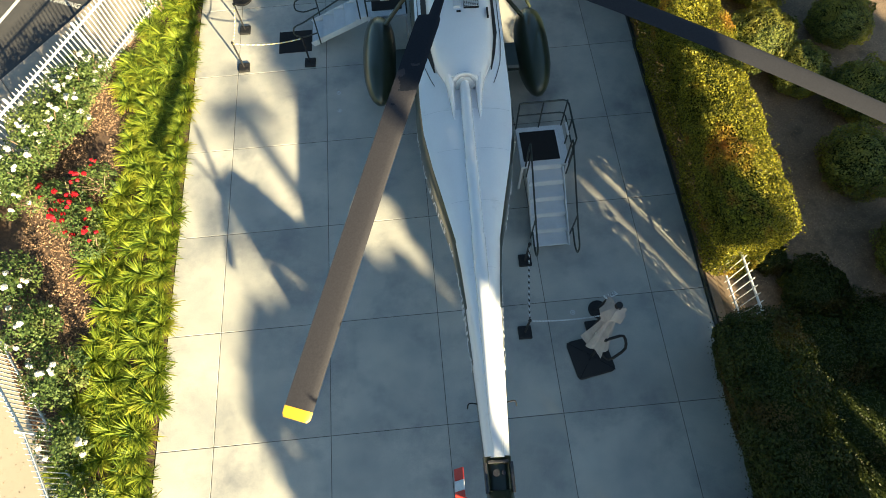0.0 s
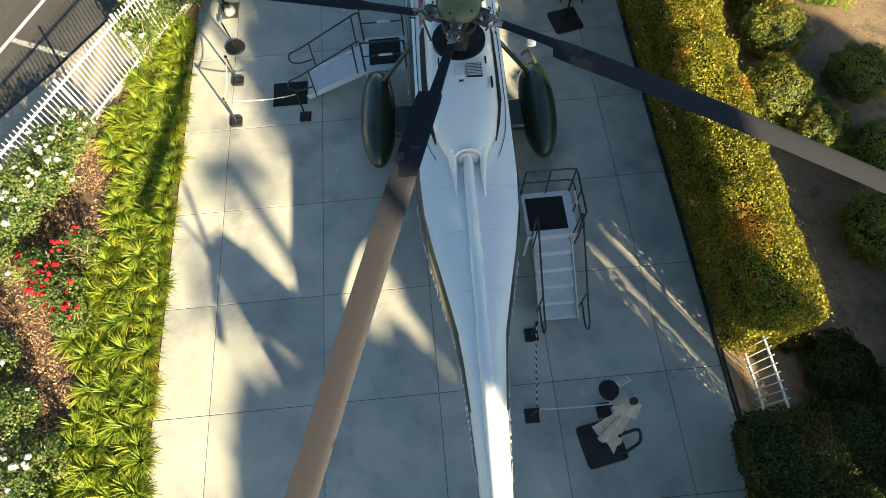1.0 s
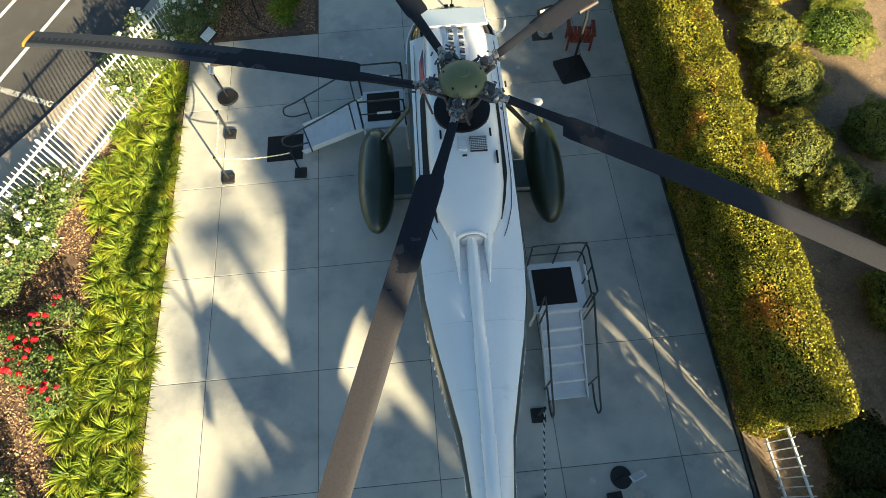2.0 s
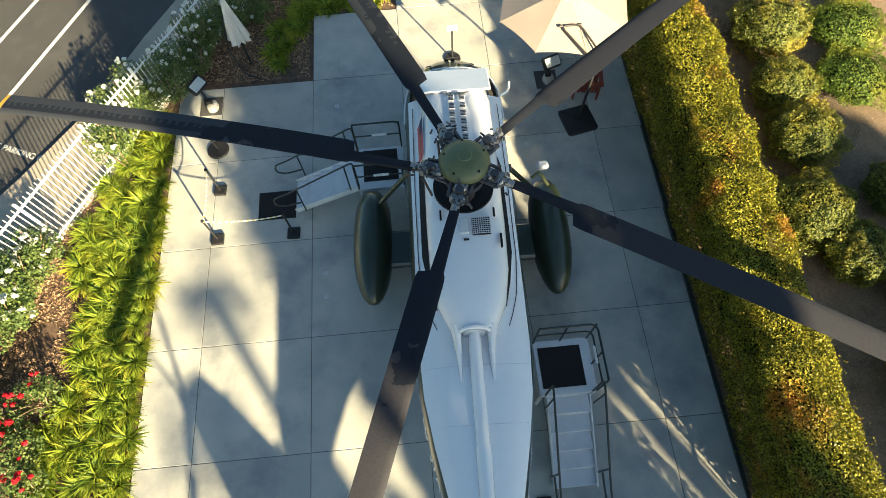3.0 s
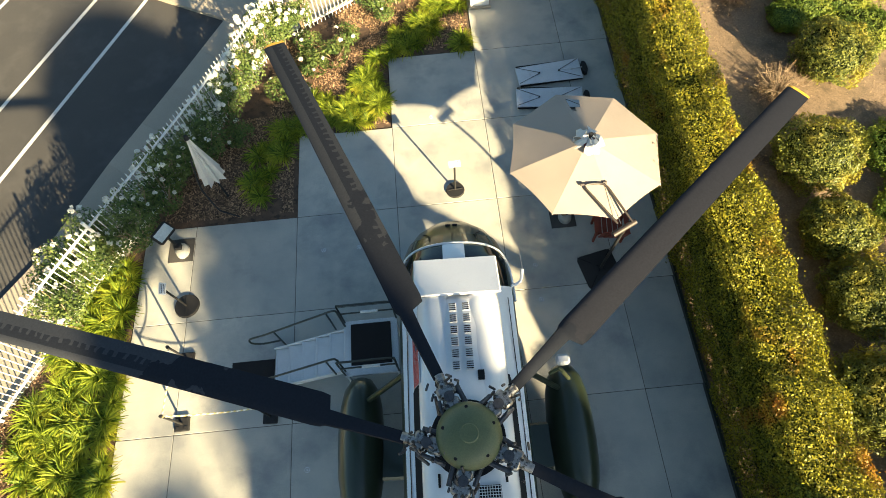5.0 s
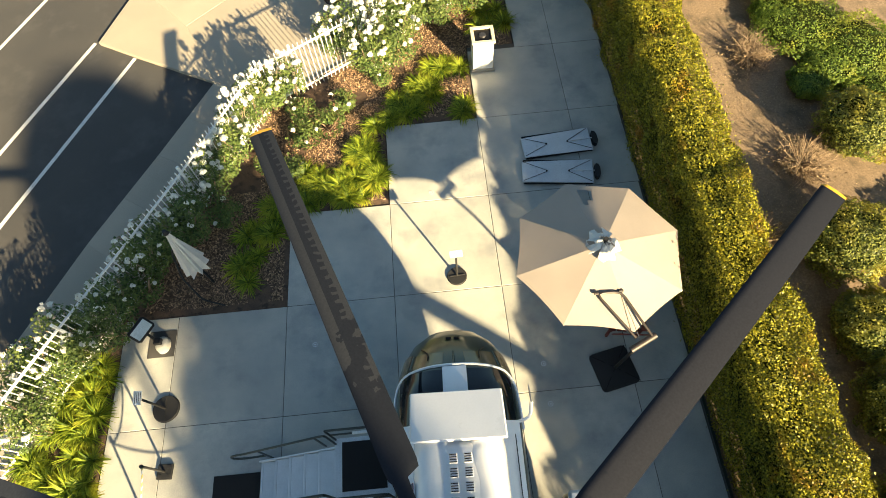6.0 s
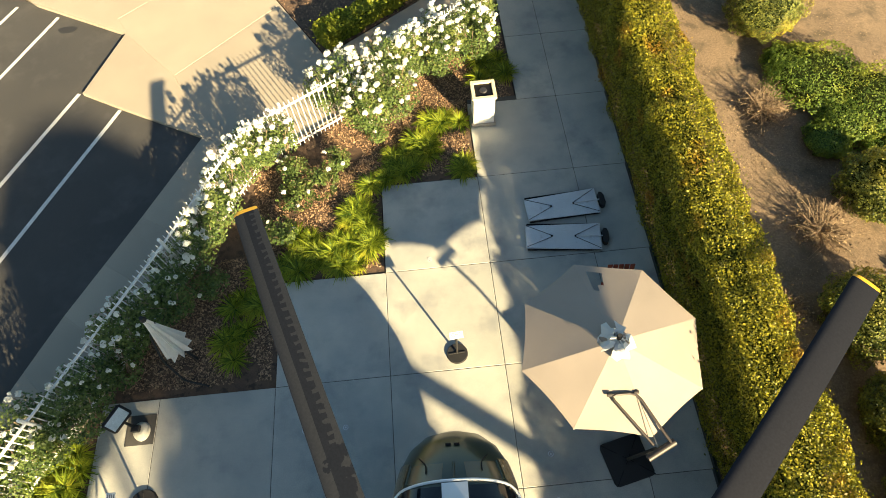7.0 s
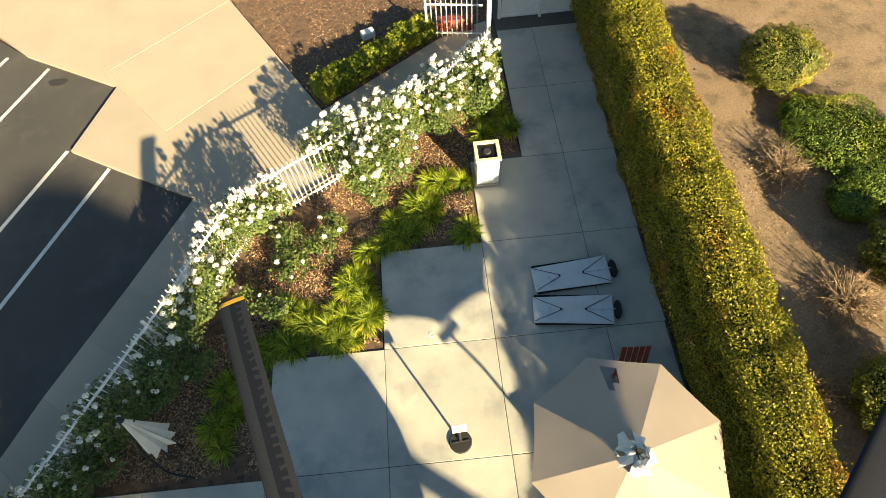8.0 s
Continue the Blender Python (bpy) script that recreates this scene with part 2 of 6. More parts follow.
def quads(name, centers, normals, sizes, material, parent=None, aspect=1.6, rng=None, kind="", label="", category="", fold=0.25):
    """Many small pointed leaves, each of two folded halves, at the centers and facing about along the normals."""
    rng = rng or np.random.default_rng(1)
    n = len(centers)
    nr = normals / np.linalg.norm(normals, axis=1, keepdims=True)
    t = rng.normal(size=(n, 3))
    t -= nr * np.sum(t * nr, axis=1, keepdims=True)
    t /= np.linalg.norm(t, axis=1, keepdims=True)
    s = np.cross(nr, t)
    L_, W_ = sizes[:, None] * aspect / 2, sizes[:, None] / 2
    v = np.stack([centers - t * L_, centers + s * W_ + nr * W_ * fold, centers + t * L_, centers - s * W_ + nr * W_ * fold], axis=1).reshape(-1, 3)
    me = bpy.data.meshes.new(name)
    me.vertices.add(4 * n)
    me.vertices.foreach_set("co", v.ravel())
    me.loops.add(4 * n)
    me.loops.foreach_set("vertex_index", np.arange(4 * n, dtype=np.int32))
    me.polygons.add(n)
    me.polygons.foreach_set("loop_start", np.arange(n, dtype=np.int32) * 4)
    me.polygons.foreach_set("loop_total", np.full(n, 4, dtype=np.int32))
    me.materials.append(material)
    me.update(calc_edges=True)
    me.validate()
    ob = new(name, me)
    if parent is not None:
        ob.parent = parent
    return tagged(ob, label, category, "", kind)


# ---- ground, pad and car park ----
bm = bmesh.new()
xs = np.concatenate([[-900, -300, -100, -40], np.arange(-16, 22.1, 1.0), [40, 100, 300, 900]])
ys = np.concatenate([[-900, -300, -100, -40], np.arange(-16, 30.1, 1.0), [50, 100, 300, 900]])
grid = [[bm.verts.new((x, y, (-0.07 if x > 4.5 else -0.22) + (0.05 * noise.noise(Vector((x * 0.5, y * 0.5, 0))) if x > 6.5 and x < 22 and -16 < y < 30 else 0))) for y in ys] for x in xs]
for i in range(len(xs) - 1):
    for j in range(len(ys) - 1):
        bm.faces.new((grid[i][j], grid[i + 1][j], grid[i + 1][j + 1], grid[i][j + 1]))
ground = tagged(part("ground", bm, M["soil"]), "dry brown soil with sparse litter and weeds", "ground", kind="structure")

KERB = [(-13.9, 0.2), (-12.63, 1.84), (-11.07, 3.8), (-9.7, 5.77), (-8.0, 9.4), (-5.76, 13.42)]
bm = bmesh.new()
slab_poly(bm, [(-60, -40), (-34, -25)] + KERB + [(-8.15, 14.72), (-9.5, 15.5), (-8.7, 17.9), (-11.9, 19.7), (-16, 23), (-60, 60)], -0.3, -0.11)
tagged(part("road", bm, M["asphalt"]), "dark grey asphalt of the bus parking lot", "road", kind="structure")

# beige pavement beside the car park, in panels with open joints
pavement = tagged(new("pavement"), "pale beige concrete pavement beside the parking lot", "pavement", kind="structure")
def paver(pts, z=0.0):
    bm = bmesh.new()
    slab_poly(bm, pts, -0.28, z)
    bmesh.ops.bevel(bm, geom=[e for e in bm.edges if all(v.co.z > z - 0.001 for v in e.verts)], offset=0.008, segments=1, affect="EDGES")
    return part("panel", bm, M["walkway"], pavement)
inner = [(-13.4, -3.6), (-11.0, -0.4), (-9.75, 1.75), (-8.2, 4.35), (-6.75, 7.1), (-5.4, 10.0), (-4.15, 12.45)]
outer = [(-15.5, -1.9), (-12.63, 1.84), (-11.07, 3.8), (-9.7, 5.77), (-8.45, 8.4), (-7.05, 10.95), (-5.76, 13.42)]
for k in range(6):
    a, c, d, e = (Vector(p) for p in (outer[k], outer[k + 1], inner[k + 1], inner[k]))
    for u in (0, 1):
        s, t = (0.003, 0.497) if u == 0 else (0.503, 0.997)
        paver([tuple(a.lerp(c, s)), tuple(a.lerp(c, t)), tuple(e.lerp(d, t)), tuple(e.lerp(d, s))])
paver([(-5.75, 13.43), (-4.14, 12.47), (-3.0, 13.0), (-2.44, 16.1), (-3.87, 18.52), (-6.85, 15.85)])
paver([(-5.77, 13.44), (-6.87, 15.83), (-8.62, 17.85), (-9.45, 15.5), (-8.14, 14.74)])
paver([(-6.86, 15.87), (-3.89, 18.55), (-5.6, 21.38), (-9.0, 18.6), (-8.6, 17.9)])
paver([(-9.02, 18.62), (-5.62, 21.40), (-6.5, 24), (-15.5, 23), (-11.85, 19.75), (-8.66, 17.95)])

paver([(-2.95, 13.15), (-1.5, 14.05), (1.0, 15.65), (2.4, 17.1), (2.92, 17.8), (2.68, 19.2), (1.2, 18.6), (-2.36, 16.1)])

paver([(-10.9, -6.1), (-10.1, -7.5), (-9.1, -9.3), (-7.5, -12.2), (-13, -15), (-14.5, -8)])

# shallow mortar under the panels' joints
bm = bmesh.new()
slab_poly(bm, [(-5.76, 13.42), (-4.14, 12.46), (-2.95, 13.0), (-2.42, 16.1), (-3.86, 18.58), (-5.57, 21.43), (-6.5, 24), (-15.5, 23), (-11.9, 19.7), (-8.66, 17.9), (-9.5, 15.5), (-8.13, 14.72)], -0.27, -0.006)
part("joint_bed", bm, M["walkway"], pavement)
bm = bmesh.new()
slab_poly(bm, outer[1:] + inner[:0:-1], -0.27, -0.006)
part("joint_bed", bm, M["walkway"], pavement)

# the display pad: square slabs with sawn joints
pad = tagged(new("pavement_pad"), "grey concrete display pad of square slabs with sawn joints", "pavement", kind="structure")
bm = bmesh.new()
slab_poly(bm, [(-7.09, -24), (5.29, -24), (5.55, 21), (2.98, 21), (2.98, 13.84), (1.6, 13.84), (1.6, 11.22), (-0.9, 11.22), (-0.9, 8.71), (-3.38, 8.71), (-3.38, 6.2), (-7.09, 6.2)], -0.28, -0.008)
part("joint_bed", bm, M["joint"], pad, "dark joint filling between slabs")
GX = [-7.1, -5.88, -3.39, -0.9, 1.59, 4.08, 5.3]
GY = [-1.25 + 2.49 * k for k in range(-9, 10)]
def slab(x0, x1, y0, y1):
    g = 0.006
    bm = bmesh.new()
    slab_poly(bm, [(x0 + g, y0 + g), (x1 - g, y0 + g), (x1 - g, y1 - g), (x0 + g, y1 - g)], -0.13, 0.0)
    bmesh.ops.bevel(bm, geom=[e for e in bm.edges if all(v.co.z > -0.001 for v in e.verts)], offset=0.007, segments=1, affect="EDGES")
    part("slab", bm, M["concrete"], pad)
for i in range(6):
    for j in range(len(GY) - 1):
        x0, x1, y0, y1 = GX[i], GX[i + 1], GY[j], GY[j + 1]
        if y0 > 6.0 and i <= 1 or y0 > 8.5 and i <= 2 or y0 > 11.0 and i <= 3 or y0 > 18:
            continue
        if i == 5:
            x1 += 0.012 * (y0 + 1.2) if y0 > -2 else 0
        if i == 4 and y0 > 13.6:
            x0 = 2.98
        slab(x0, x1, y0, y1)
bm = bmesh.new()
for y in np.arange(-20, 20.5, 2.5):
    box(bm, 5.335 + 0.012 * max(0, y + 1.2), y, -0.02, 0.05, 2.49, 0.1)
tagged(part("edging", bm, M["rail"]), "dark edging strip between concrete and hedge", "edging", kind="structure")

# bark mulch of the planting bed, a low uneven sheet
bm = bmesh.new()
bed = [(-7.12, -14), (-7.12, 6.21), (-3.39, 6.21), (-3.39, 8.72), (-0.92, 8.72), (-0.92, 11.23), (1.58, 11.23), (1.58, 13.86), (2.95, 13.86), (2.95, 17.3), (1.1, 15.6), (-1.4, 14.0), (-3.2, 13.0), (-4.15, 12.4), (-5.4, 9.95), (-6.7, 7.1), (-8.2, 4.3), (-9.75, 1.7), (-11.0, -0.45), (-13.4, -3.7), (-16, -8), (-16, -14)]
slab_poly(bm, bed, -0.28, -0.03)
tagged(part("planting_bed", bm, M["mulch"]), "reddish brown bark mulch of the rose bed", "planting bed", kind="structure")
def far_bed(pts):
    bm = bmesh.new()
    slab_poly(bm, pts, -0.28, -0.015)
    return tagged(part("planting_bed", bm, M["mulch"]), "brown bark mulch beside the pavement", "planting bed", kind="structure")
FAR_BED = [(-2.4, 16.15), (1.2, 18.65), (2.7, 19.25), (2.9, 22), (-5.2, 24), (-5.55, 21.45), (-3.85, 18.63)]
far_bed(FAR_BED)

# stall lines and lettering on the asphalt
def stripe(a, c, w=0.11):
    a, c = Vector(a), Vector(c)
    n = (c - a).normalized()
    s = Vector((-n.y, n.x)) * w / 2
    bm = bmesh.new()
    slab_poly(bm, [tuple(a + s), tuple(a - s), tuple(c - s), tuple(c + s)], -0.114, -0.106)
    return tagged(part("road_marking", bm, M["paintline"]), "worn white parking stall line on asphalt", "road marking", "stall lines", "structure")
bm = bmesh.new()
slab_poly(bm, [(-10.65 + 0.30 * math.cos(t) * (1 + 0.12 * math.sin(3 * t)), 18.45 + 0.17 * math.sin(t) * (1 + 0.1 * math.cos(2 * t))) for t in np.linspace(0, 2 * math.pi, 20, endpoint=False)], -0.114, -0.106)
tagged(part("road_stain", bm, mat("oil_stain", (0.034, 0.033, 0.034), (0.022, 0.022, 0.023), 4, 0.7, fine=90)), "dark oil stain on the grey asphalt", "oil stain", kind="structure")
stripe((-8.33, 14.8), (-14.5, 1.5))
stripe((-9.68, 15.6), (-15.95, 2.3))
stripe((-11.1, 19.1), (-19.0, 2.3))
stripe((-12.6, 19.8), (-21.5, 2.0))
# ---- helicopter ----
HX, HROT = 0.17, -1.86
heli = thing("helicopter", pose(HX, 0, 0, 0, 0, HROT), "large green and white helicopter parked on a concrete display pad", "helicopter")


def sect(y, w, zb, zt, n=2.6, cx=0.0, count=40, wt=None):
    """A cross-section of the hull: a rounded box, w half as wide, narrower at the roof when wt is given."""
    pts = []
    for k in range(count):
        t = 2 * math.pi * k / count
        c, s = math.cos(t), math.sin(t)
        zz = (zb + zt) / 2 + (zt - zb) / 2 * math.copysign(abs(s) ** (2 / n), s)
        ww = w
        if wt is not None:
            u = max(0, (zz - zb) / (zt - zb))
            ww = w + (wt - w) * u ** 3
        pts.append(Vector((cx + ww * math.copysign(abs(c) ** (2 / n), c), y, zz)))
    return pts


# hull stations from the nose back: y, half width, bottom, top, roundness
HULL = [(4.84, 0.20, 1.50, 1.95, 2.0), (4.76, 0.48, 1.26, 2.16, 2.1), (4.52, 0.74, 1.06, 2.36, 2.2), (4.15, 0.92, 0.92, 2.58, 2.4), (3.75, 1.01, 0.82, 2.79, 2.6), (3.30, 1.05, 0.78, 2.94, 3.0), (2.80, 1.08, 0.75, 3.02, 3.2), (1.0, 1.08, 0.72, 3.05, 3.4), (-1.0, 1.08, 0.72, 3.05, 3.4), (-2.6, 1.07, 0.74, 3.05, 3.4), (-3.4, 1.00, 0.85, 3.05, 3.2), (-4.2, 0.86, 1.10, 3.04, 3.0), (-5.0, 0.68, 1.45, 3.03, 2.8), (-5.8, 0.49, 1.75, 3.02, 2.6), (-6.3, 0.42, 1.88, 3.01, 2.6), (-7.1, 0.35, 2.02, 2.99, 2.6), (-8.1, 0.29, 2.16, 2.97, 2.6), (-9.6, 0.215, 2.34, 2.94, 2.6)]
HULL = [(y if y < 3.3 else 3.3 + (y - 3.3) * 0.835, *r) for y, *r in HULL]
bm = bmesh.new()
loft(bm, [sect(y, w, zb, zt, n) for y, w, zb, zt, n in HULL])
me_faces = list(bm.faces)
for f in me_faces:
    c = f.calc_center_median()
    # white roof above the waist line, green below; glazed nose
    f.material_index = 1 if (c.z > 2.86 - (0.0 if c.y > -4 else (-4 - c.y) * 0.022) and c.y < 2.75) else 0
hull = part("fuselage", bm, [M["green"], M["white"]], heli, "dark green hull with a white roof", True)

# white roof shell, slightly proud, tapering down the tail
bm = bmesh.new()
rings = []
for y, hw, z in [(2.72, 0.97, 3.03), (1.0, 0.97, 3.06), (-2.6, 0.95, 3.06), (-3.4, 0.90, 3.06), (-4.2, 0.76, 3.05), (-5.0, 0.58, 3.04), (-5.8, 0.41, 3.03), (-7.1, 0.285, 3.0), (-8.1, 0.225, 2.98), (-9.4, 0.165, 2.955), (-9.62, 0.13, 2.95)]:
    ring = []
    for k in range(13):
        u = -1 + k / 6
        ring.append(Vector((hw * u, y, z + 0.035 - 0.17 * abs(u) ** 3.2)))
    rings.append(ring)
loft(bm, rings, closed=False, cap=False)
bmesh.ops.solidify(bm, geom=list(bm.faces), thickness=0.03)
part("roof_shell", bm, M["white"], heli, "glossy white painted roof", True)

# panel seams across the roof
for y, hw, z in ((-2.95, 0.92, 3.06), (-3.9, 0.80, 3.054), (-5.05, 0.56, 3.039), (-6.4, 0.34, 3.016), (-7.7, 0.24, 2.987)):
    bm = bmesh.new()
    tube(bm, [(hw * u, y, z + 0.036 - 0.17 * abs(u) ** 3.2) for u in np.linspace(-0.97, 0.97, 13)], 0.0055, 5)
    part("panel_seam", bm, M["alu"], heli, "thin grey panel seam")

# engine and gearbox housing
bm = bmesh.new()
loft(bm, [sect(y, w, 2.95, zt, n) for y, w, zt, n in [(2.45, 0.58, 3.42, 2.6), (2.30, 0.66, 3.56, 2.8), (1.8, 0.69, 3.64, 3.0), (0.8, 0.70, 3.70, 3.0), (-0.6, 0.70, 3.70, 3.0), (-1.4, 0.68, 3.66, 2.8), (-2.0, 0.58, 3.60, 2.5), (-2.3, 0.44, 3.55, 2.2), (-2.42, 0.38, 3.52, 2.2)]])
housing = part("engine_housing", bm, M["white"], heli, "white engine and gearbox housing", True)

# front: two round engine intake bulges with dark lips
for s in (-1, 1):
    bm = bmesh.new()
    loft(bm, [sect(y, w, 3.0, zt, 2.1, s * 0.36, 24) for y, w, zt in [(2.62, 0.24, 3.44), (2.55, 0.30, 3.52), (2.2, 0.33, 3.62), (1.4, 0.33, 3.68), (0.6, 0.27, 3.70)]])
    part("engine_cowl", bm, M["white"], heli, "", True)
    bm = bmesh.new()
    tube(bm, [(s * 0.36 + 0.27 * math.cos(t), 2.62, 3.21 + 0.25 * math.sin(t)) for t in np.linspace(0.1, math.pi - 0.1, 11)], 0.022)
    part("intake_lip", bm, M["panel"], heli, "dark intake lip", True)

# foreign-object shield in front of the intakes
bm = bmesh.new()
box(bm, 0, 0, 0, 1.42, 0.82, 0.05, 0.02)
part("intake_shield", bm, M["white"], heli, "flat white intake shield", at=Matrix.Translation((0, 2.75, 3.47)) @ Matrix.Rotation(radians(-19), 4, "X"))
bm = bmesh.new()
rod(bm, (-0.5, 2.85, 2.9), (-0.5, 2.85, 3.40), 0.025)
part("shield_strut", bm, M["white"], heli)
bm = bmesh.new()
rod(bm, (0.5, 2.85, 2.9), (0.5, 2.85, 3.40), 0.025)
part("shield_strut", bm, M["white"], heli)

# painted flag on the left flank of the housing
flag_at = Matrix.Translation((-0.725, 1.42, 3.34)) @ Matrix.Rotation(radians(-74), 4, "Y")
bm = bmesh.new()
box(bm, 0, 0, 0, 0.40, 0.86, 0.012, 0.002)
flag = part("flag_panel", bm, M["white"], heli, "flag painted on the white housing", at=flag_at)
for k in range(7):
    bm = bmesh.new()
    box(bm, -0.18 + 0.06 * k, 0, 0.008, 0.03, 0.86, 0.004)
    part("red_stripe", bm, M["red"], flag)
bm = bmesh.new()
box(bm, 0.09, 0.27, 0.011, 0.21, 0.31, 0.004)
part("blue_canton", bm, mat("navy_paint", (0.02, 0.03, 0.10), None, 5, 0.35, bump=0), flag)

# long dark strips beside the housing, lying on the roof
def roof_z(x):
    return 3.095 - 0.17 * abs(x / 0.97) ** 3.2
for s in (-1, 1):
    bm = bmesh.new()
    rings = []
    for y, w in ((1.15, 0.02), (0.95, 0.075), (0.0, 0.085), (-0.9, 0.085), (-1.5, 0.06), (-1.95, 0.01)):
        base = 0.735 if y > -1 else 0.735 - (-1 - y) * 0.14
        xo, xi = base + w, base - w
        rings.append([Vector((s * xo, y, roof_z(xo) - 0.02)), Vector((s * xo, y, roof_z(xo) + 0.012)), Vector((s * xi, y, roof_z(xi) + 0.06)), Vector((s * xi, y, roof_z(xi) - 0.02))])
    loft(bm, rings)
    part("side_strip", bm, M["panel"], heli, "long black panel beside the housing", True)
    bm = bmesh.new()
    tube(bm, [(s * x, y, roof_z(x) + 0.004) for x, y in ((0.88, 2.5), (0.90, 0.5), (0.89, -1.0), (0.82, -1.7), (0.70, -2.1), (0.62, -2.3))], 0.008, 5)
    part("seam_trim", bm, M["greasy"], heli, "thin dark seam", True)

# horseshoe opening behind the housing and the drive-shaft cover down the tail
bm = bmesh.new()
arch = [(-0.26, -2.60, 3.10)] + [(-0.26 * math.cos(t), -2.46 + 0.03 * math.sin(t), 3.30 + 0.26 * math.sin(t)) for t in np.linspace(0, math.pi, 11)] + [(0.26, -2.60, 3.10)]
tube(bm, arch, 0.035)
part("fairing_lip", bm, M["white"], heli, "raised white horseshoe fairing", True)
for s in (-1, 1):
    bm = bmesh.new()
    loft(bm, [sect(y, w, 3.02, zt, 2.2, s * x, 14) for y, w, zt, x in ((-2.35, 0.10, 3.48, 0.31), (-2.6, 0.07, 3.36, 0.285), (-2.9, 0.045, 3.22, 0.27), (-3.2, 0.015, 3.11, 0.265))])
    part("fairing_leg", bm, M["white"], heli, "", True)
bm = bmesh.new()
loft(bm, [[Vector((x * (1 - 0.1 * k), -2.44 - 0.02 * k, z)) for x, z in ((-0.2, 3.1), (-0.2, 3.3), (-0.1, 3.46), (0.1, 3.46), (0.2, 3.3), (0.2, 3.1))] for k in (0, 1)])
part("fairing_recess", bm, M["alu"], heli, "grey recess inside the fairing")
bm = bmesh.new()
loft(bm, [sect(y, w, 2.96, zt, 2.0, 0, 16) for y, w, zt in [(-2.45, 0.10, 3.40), (-2.6, 0.115, 3.38), (-3.2, 0.115, 3.27), (-4.2, 0.11, 3.22), (-4.25, 0.125, 3.225), (-5.75, 0.115, 3.19), (-5.8, 0.13, 3.195), (-7.2, 0.115, 3.15), (-9.2, 0.095, 3.07), (-9.55, 0.06, 2.99)]])
part("drive_shaft_cover", bm, M["white"], heli, "white drive-shaft cover down the tail", True)

# tail: dark green cone behind the white roof, with a fold joint, pylon and tail rotor
bm = bmesh.new()
loft(bm, [sect(y, w, zb, zt, 2.6) for y, w, zb, zt in [(-9.60, 0.235, 2.33, 2.90), (-9.72, 0.235, 2.36, 2.78), (-10.1, 0.22, 2.40, 2.78), (-10.12, 0.22, 2.40, 2.93), (-10.4, 0.21, 2.42, 3.25), (-10.9, 0.18, 2.5, 3.95), (-11.3, 0.15, 2.8, 4.4), (-11.8, 0.11, 3.3, 4.55), (-12.1, 0.06, 3.9, 4.55)]])
part("tail_pylon", bm, M["green"], heli, "dark green tail pylon", True)
bm = bmesh.new()
for x in (-0.21, 0.21):
    box(bm, x, -9.92, 2.84, 0.05, 0.46, 0.16, 0.01)
disc(bm, -0.04, -9.85, 2.78, 2.86, 0.055, n=12)
disc(bm, 0.08, -9.85, 2.78, 2.83, 0.035, n=12)
box(bm, 0, -9.68, 2.84, 0.34, 0.05, 0.10, 0.01)
part("fold_joint", bm, M["greasy"], heli, "dark fold joint with fittings")
for s in (-1, 1):
    bm = bmesh.new()
    tube(bm, [(s * 0.24, -8.75, 2.72), (s * 0.40, -8.72, 2.74), (s * 0.42, -8.80, 2.60)], 0.012)
    part("antenna", bm, M["panel"], heli, "", True)
trot = part("tail_rotor", disc(bmesh.new(), 0, 0, -0.08, 0.08, 0.14), M["greasy"], heli, at=Matrix.Translation((-0.64, -11.18, 4.04)) @ Matrix.Rotation(radians(90), 4, "Y"))
for k in range(5):
    a = radians(-48 + 72 * k)
    d = Vector((math.sin(a) * 1.0, math.cos(a), 0))
    for i, (r0, r1, mm) in enumerate([(0.12, 0.85, "alu"), (0.85, 1.02, "alu"), (1.02, 1.2, "red"), (1.2, 1.36, "alu"), (1.36, 1.55, "red")]):
        if i == 1:
            continue
        bm = bmesh.new()
        box(bm, 0, (r0 + r1) / 2, 0, 0.16, r1 - r0 + (0.17 if i == 0 else 0), 0.025, 0.008)
        part("tail_blade", bm, M[mm], trot, "red and white banded tail rotor blade" if i else "", at=Matrix.Rotation(-a, 4, "Z") @ Matrix.Rotation(radians(62), 4, "Y"))

# cockpit glazing and nose details
glass = bpy.data.materials.new("cabin_lit_glass")
glass.use_nodes = True
gb = glass.node_tree.nodes["Principled BSDF"]
gb.inputs["Roughness"].default_value, gb.inputs["IOR"].default_value = 0.06, 1.5
dark_glass = bpy.data.materials.new("dark_tinted_glass")
dark_glass.use_nodes = True
db = dark_glass.node_tree.nodes["Principled BSDF"]
db.inputs["Base Color"].default_value, db.inputs["Roughness"].default_value = (0.008, 0.012, 0.018, 1), 0.08
# warm brown base colour paints the sunlit interior; the hull behind is opaque
gb.inputs["Base Color"].default_value, gb.inputs["Transmission Weight"].default_value = (0.24, 0.20, 0.13, 1), 0.45
def hull_at(y):
    for a, c in zip(HULL, HULL[1:]):
        if c[0] <= y <= a[0]:
            t = (a[0] - y) / (a[0] - c[0])
            return [a[i] + (c[i] - a[i]) * t for i in range(1, 5)]
def on_hull(y, ang, off=0.012):
    """A point on the hull's skin; ang is measured from the right, over the top."""
    w, zb, zt, n = hull_at(y)
    c, s = math.cos(radians(ang)), math.sin(radians(ang))
    return Vector(((w + off) * math.copysign(abs(c) ** (2 / n), c), y, (zb + zt) / 2 + ((zt - zb) / 2 + off) * math.copysign(abs(s) ** (2 / n), s)))
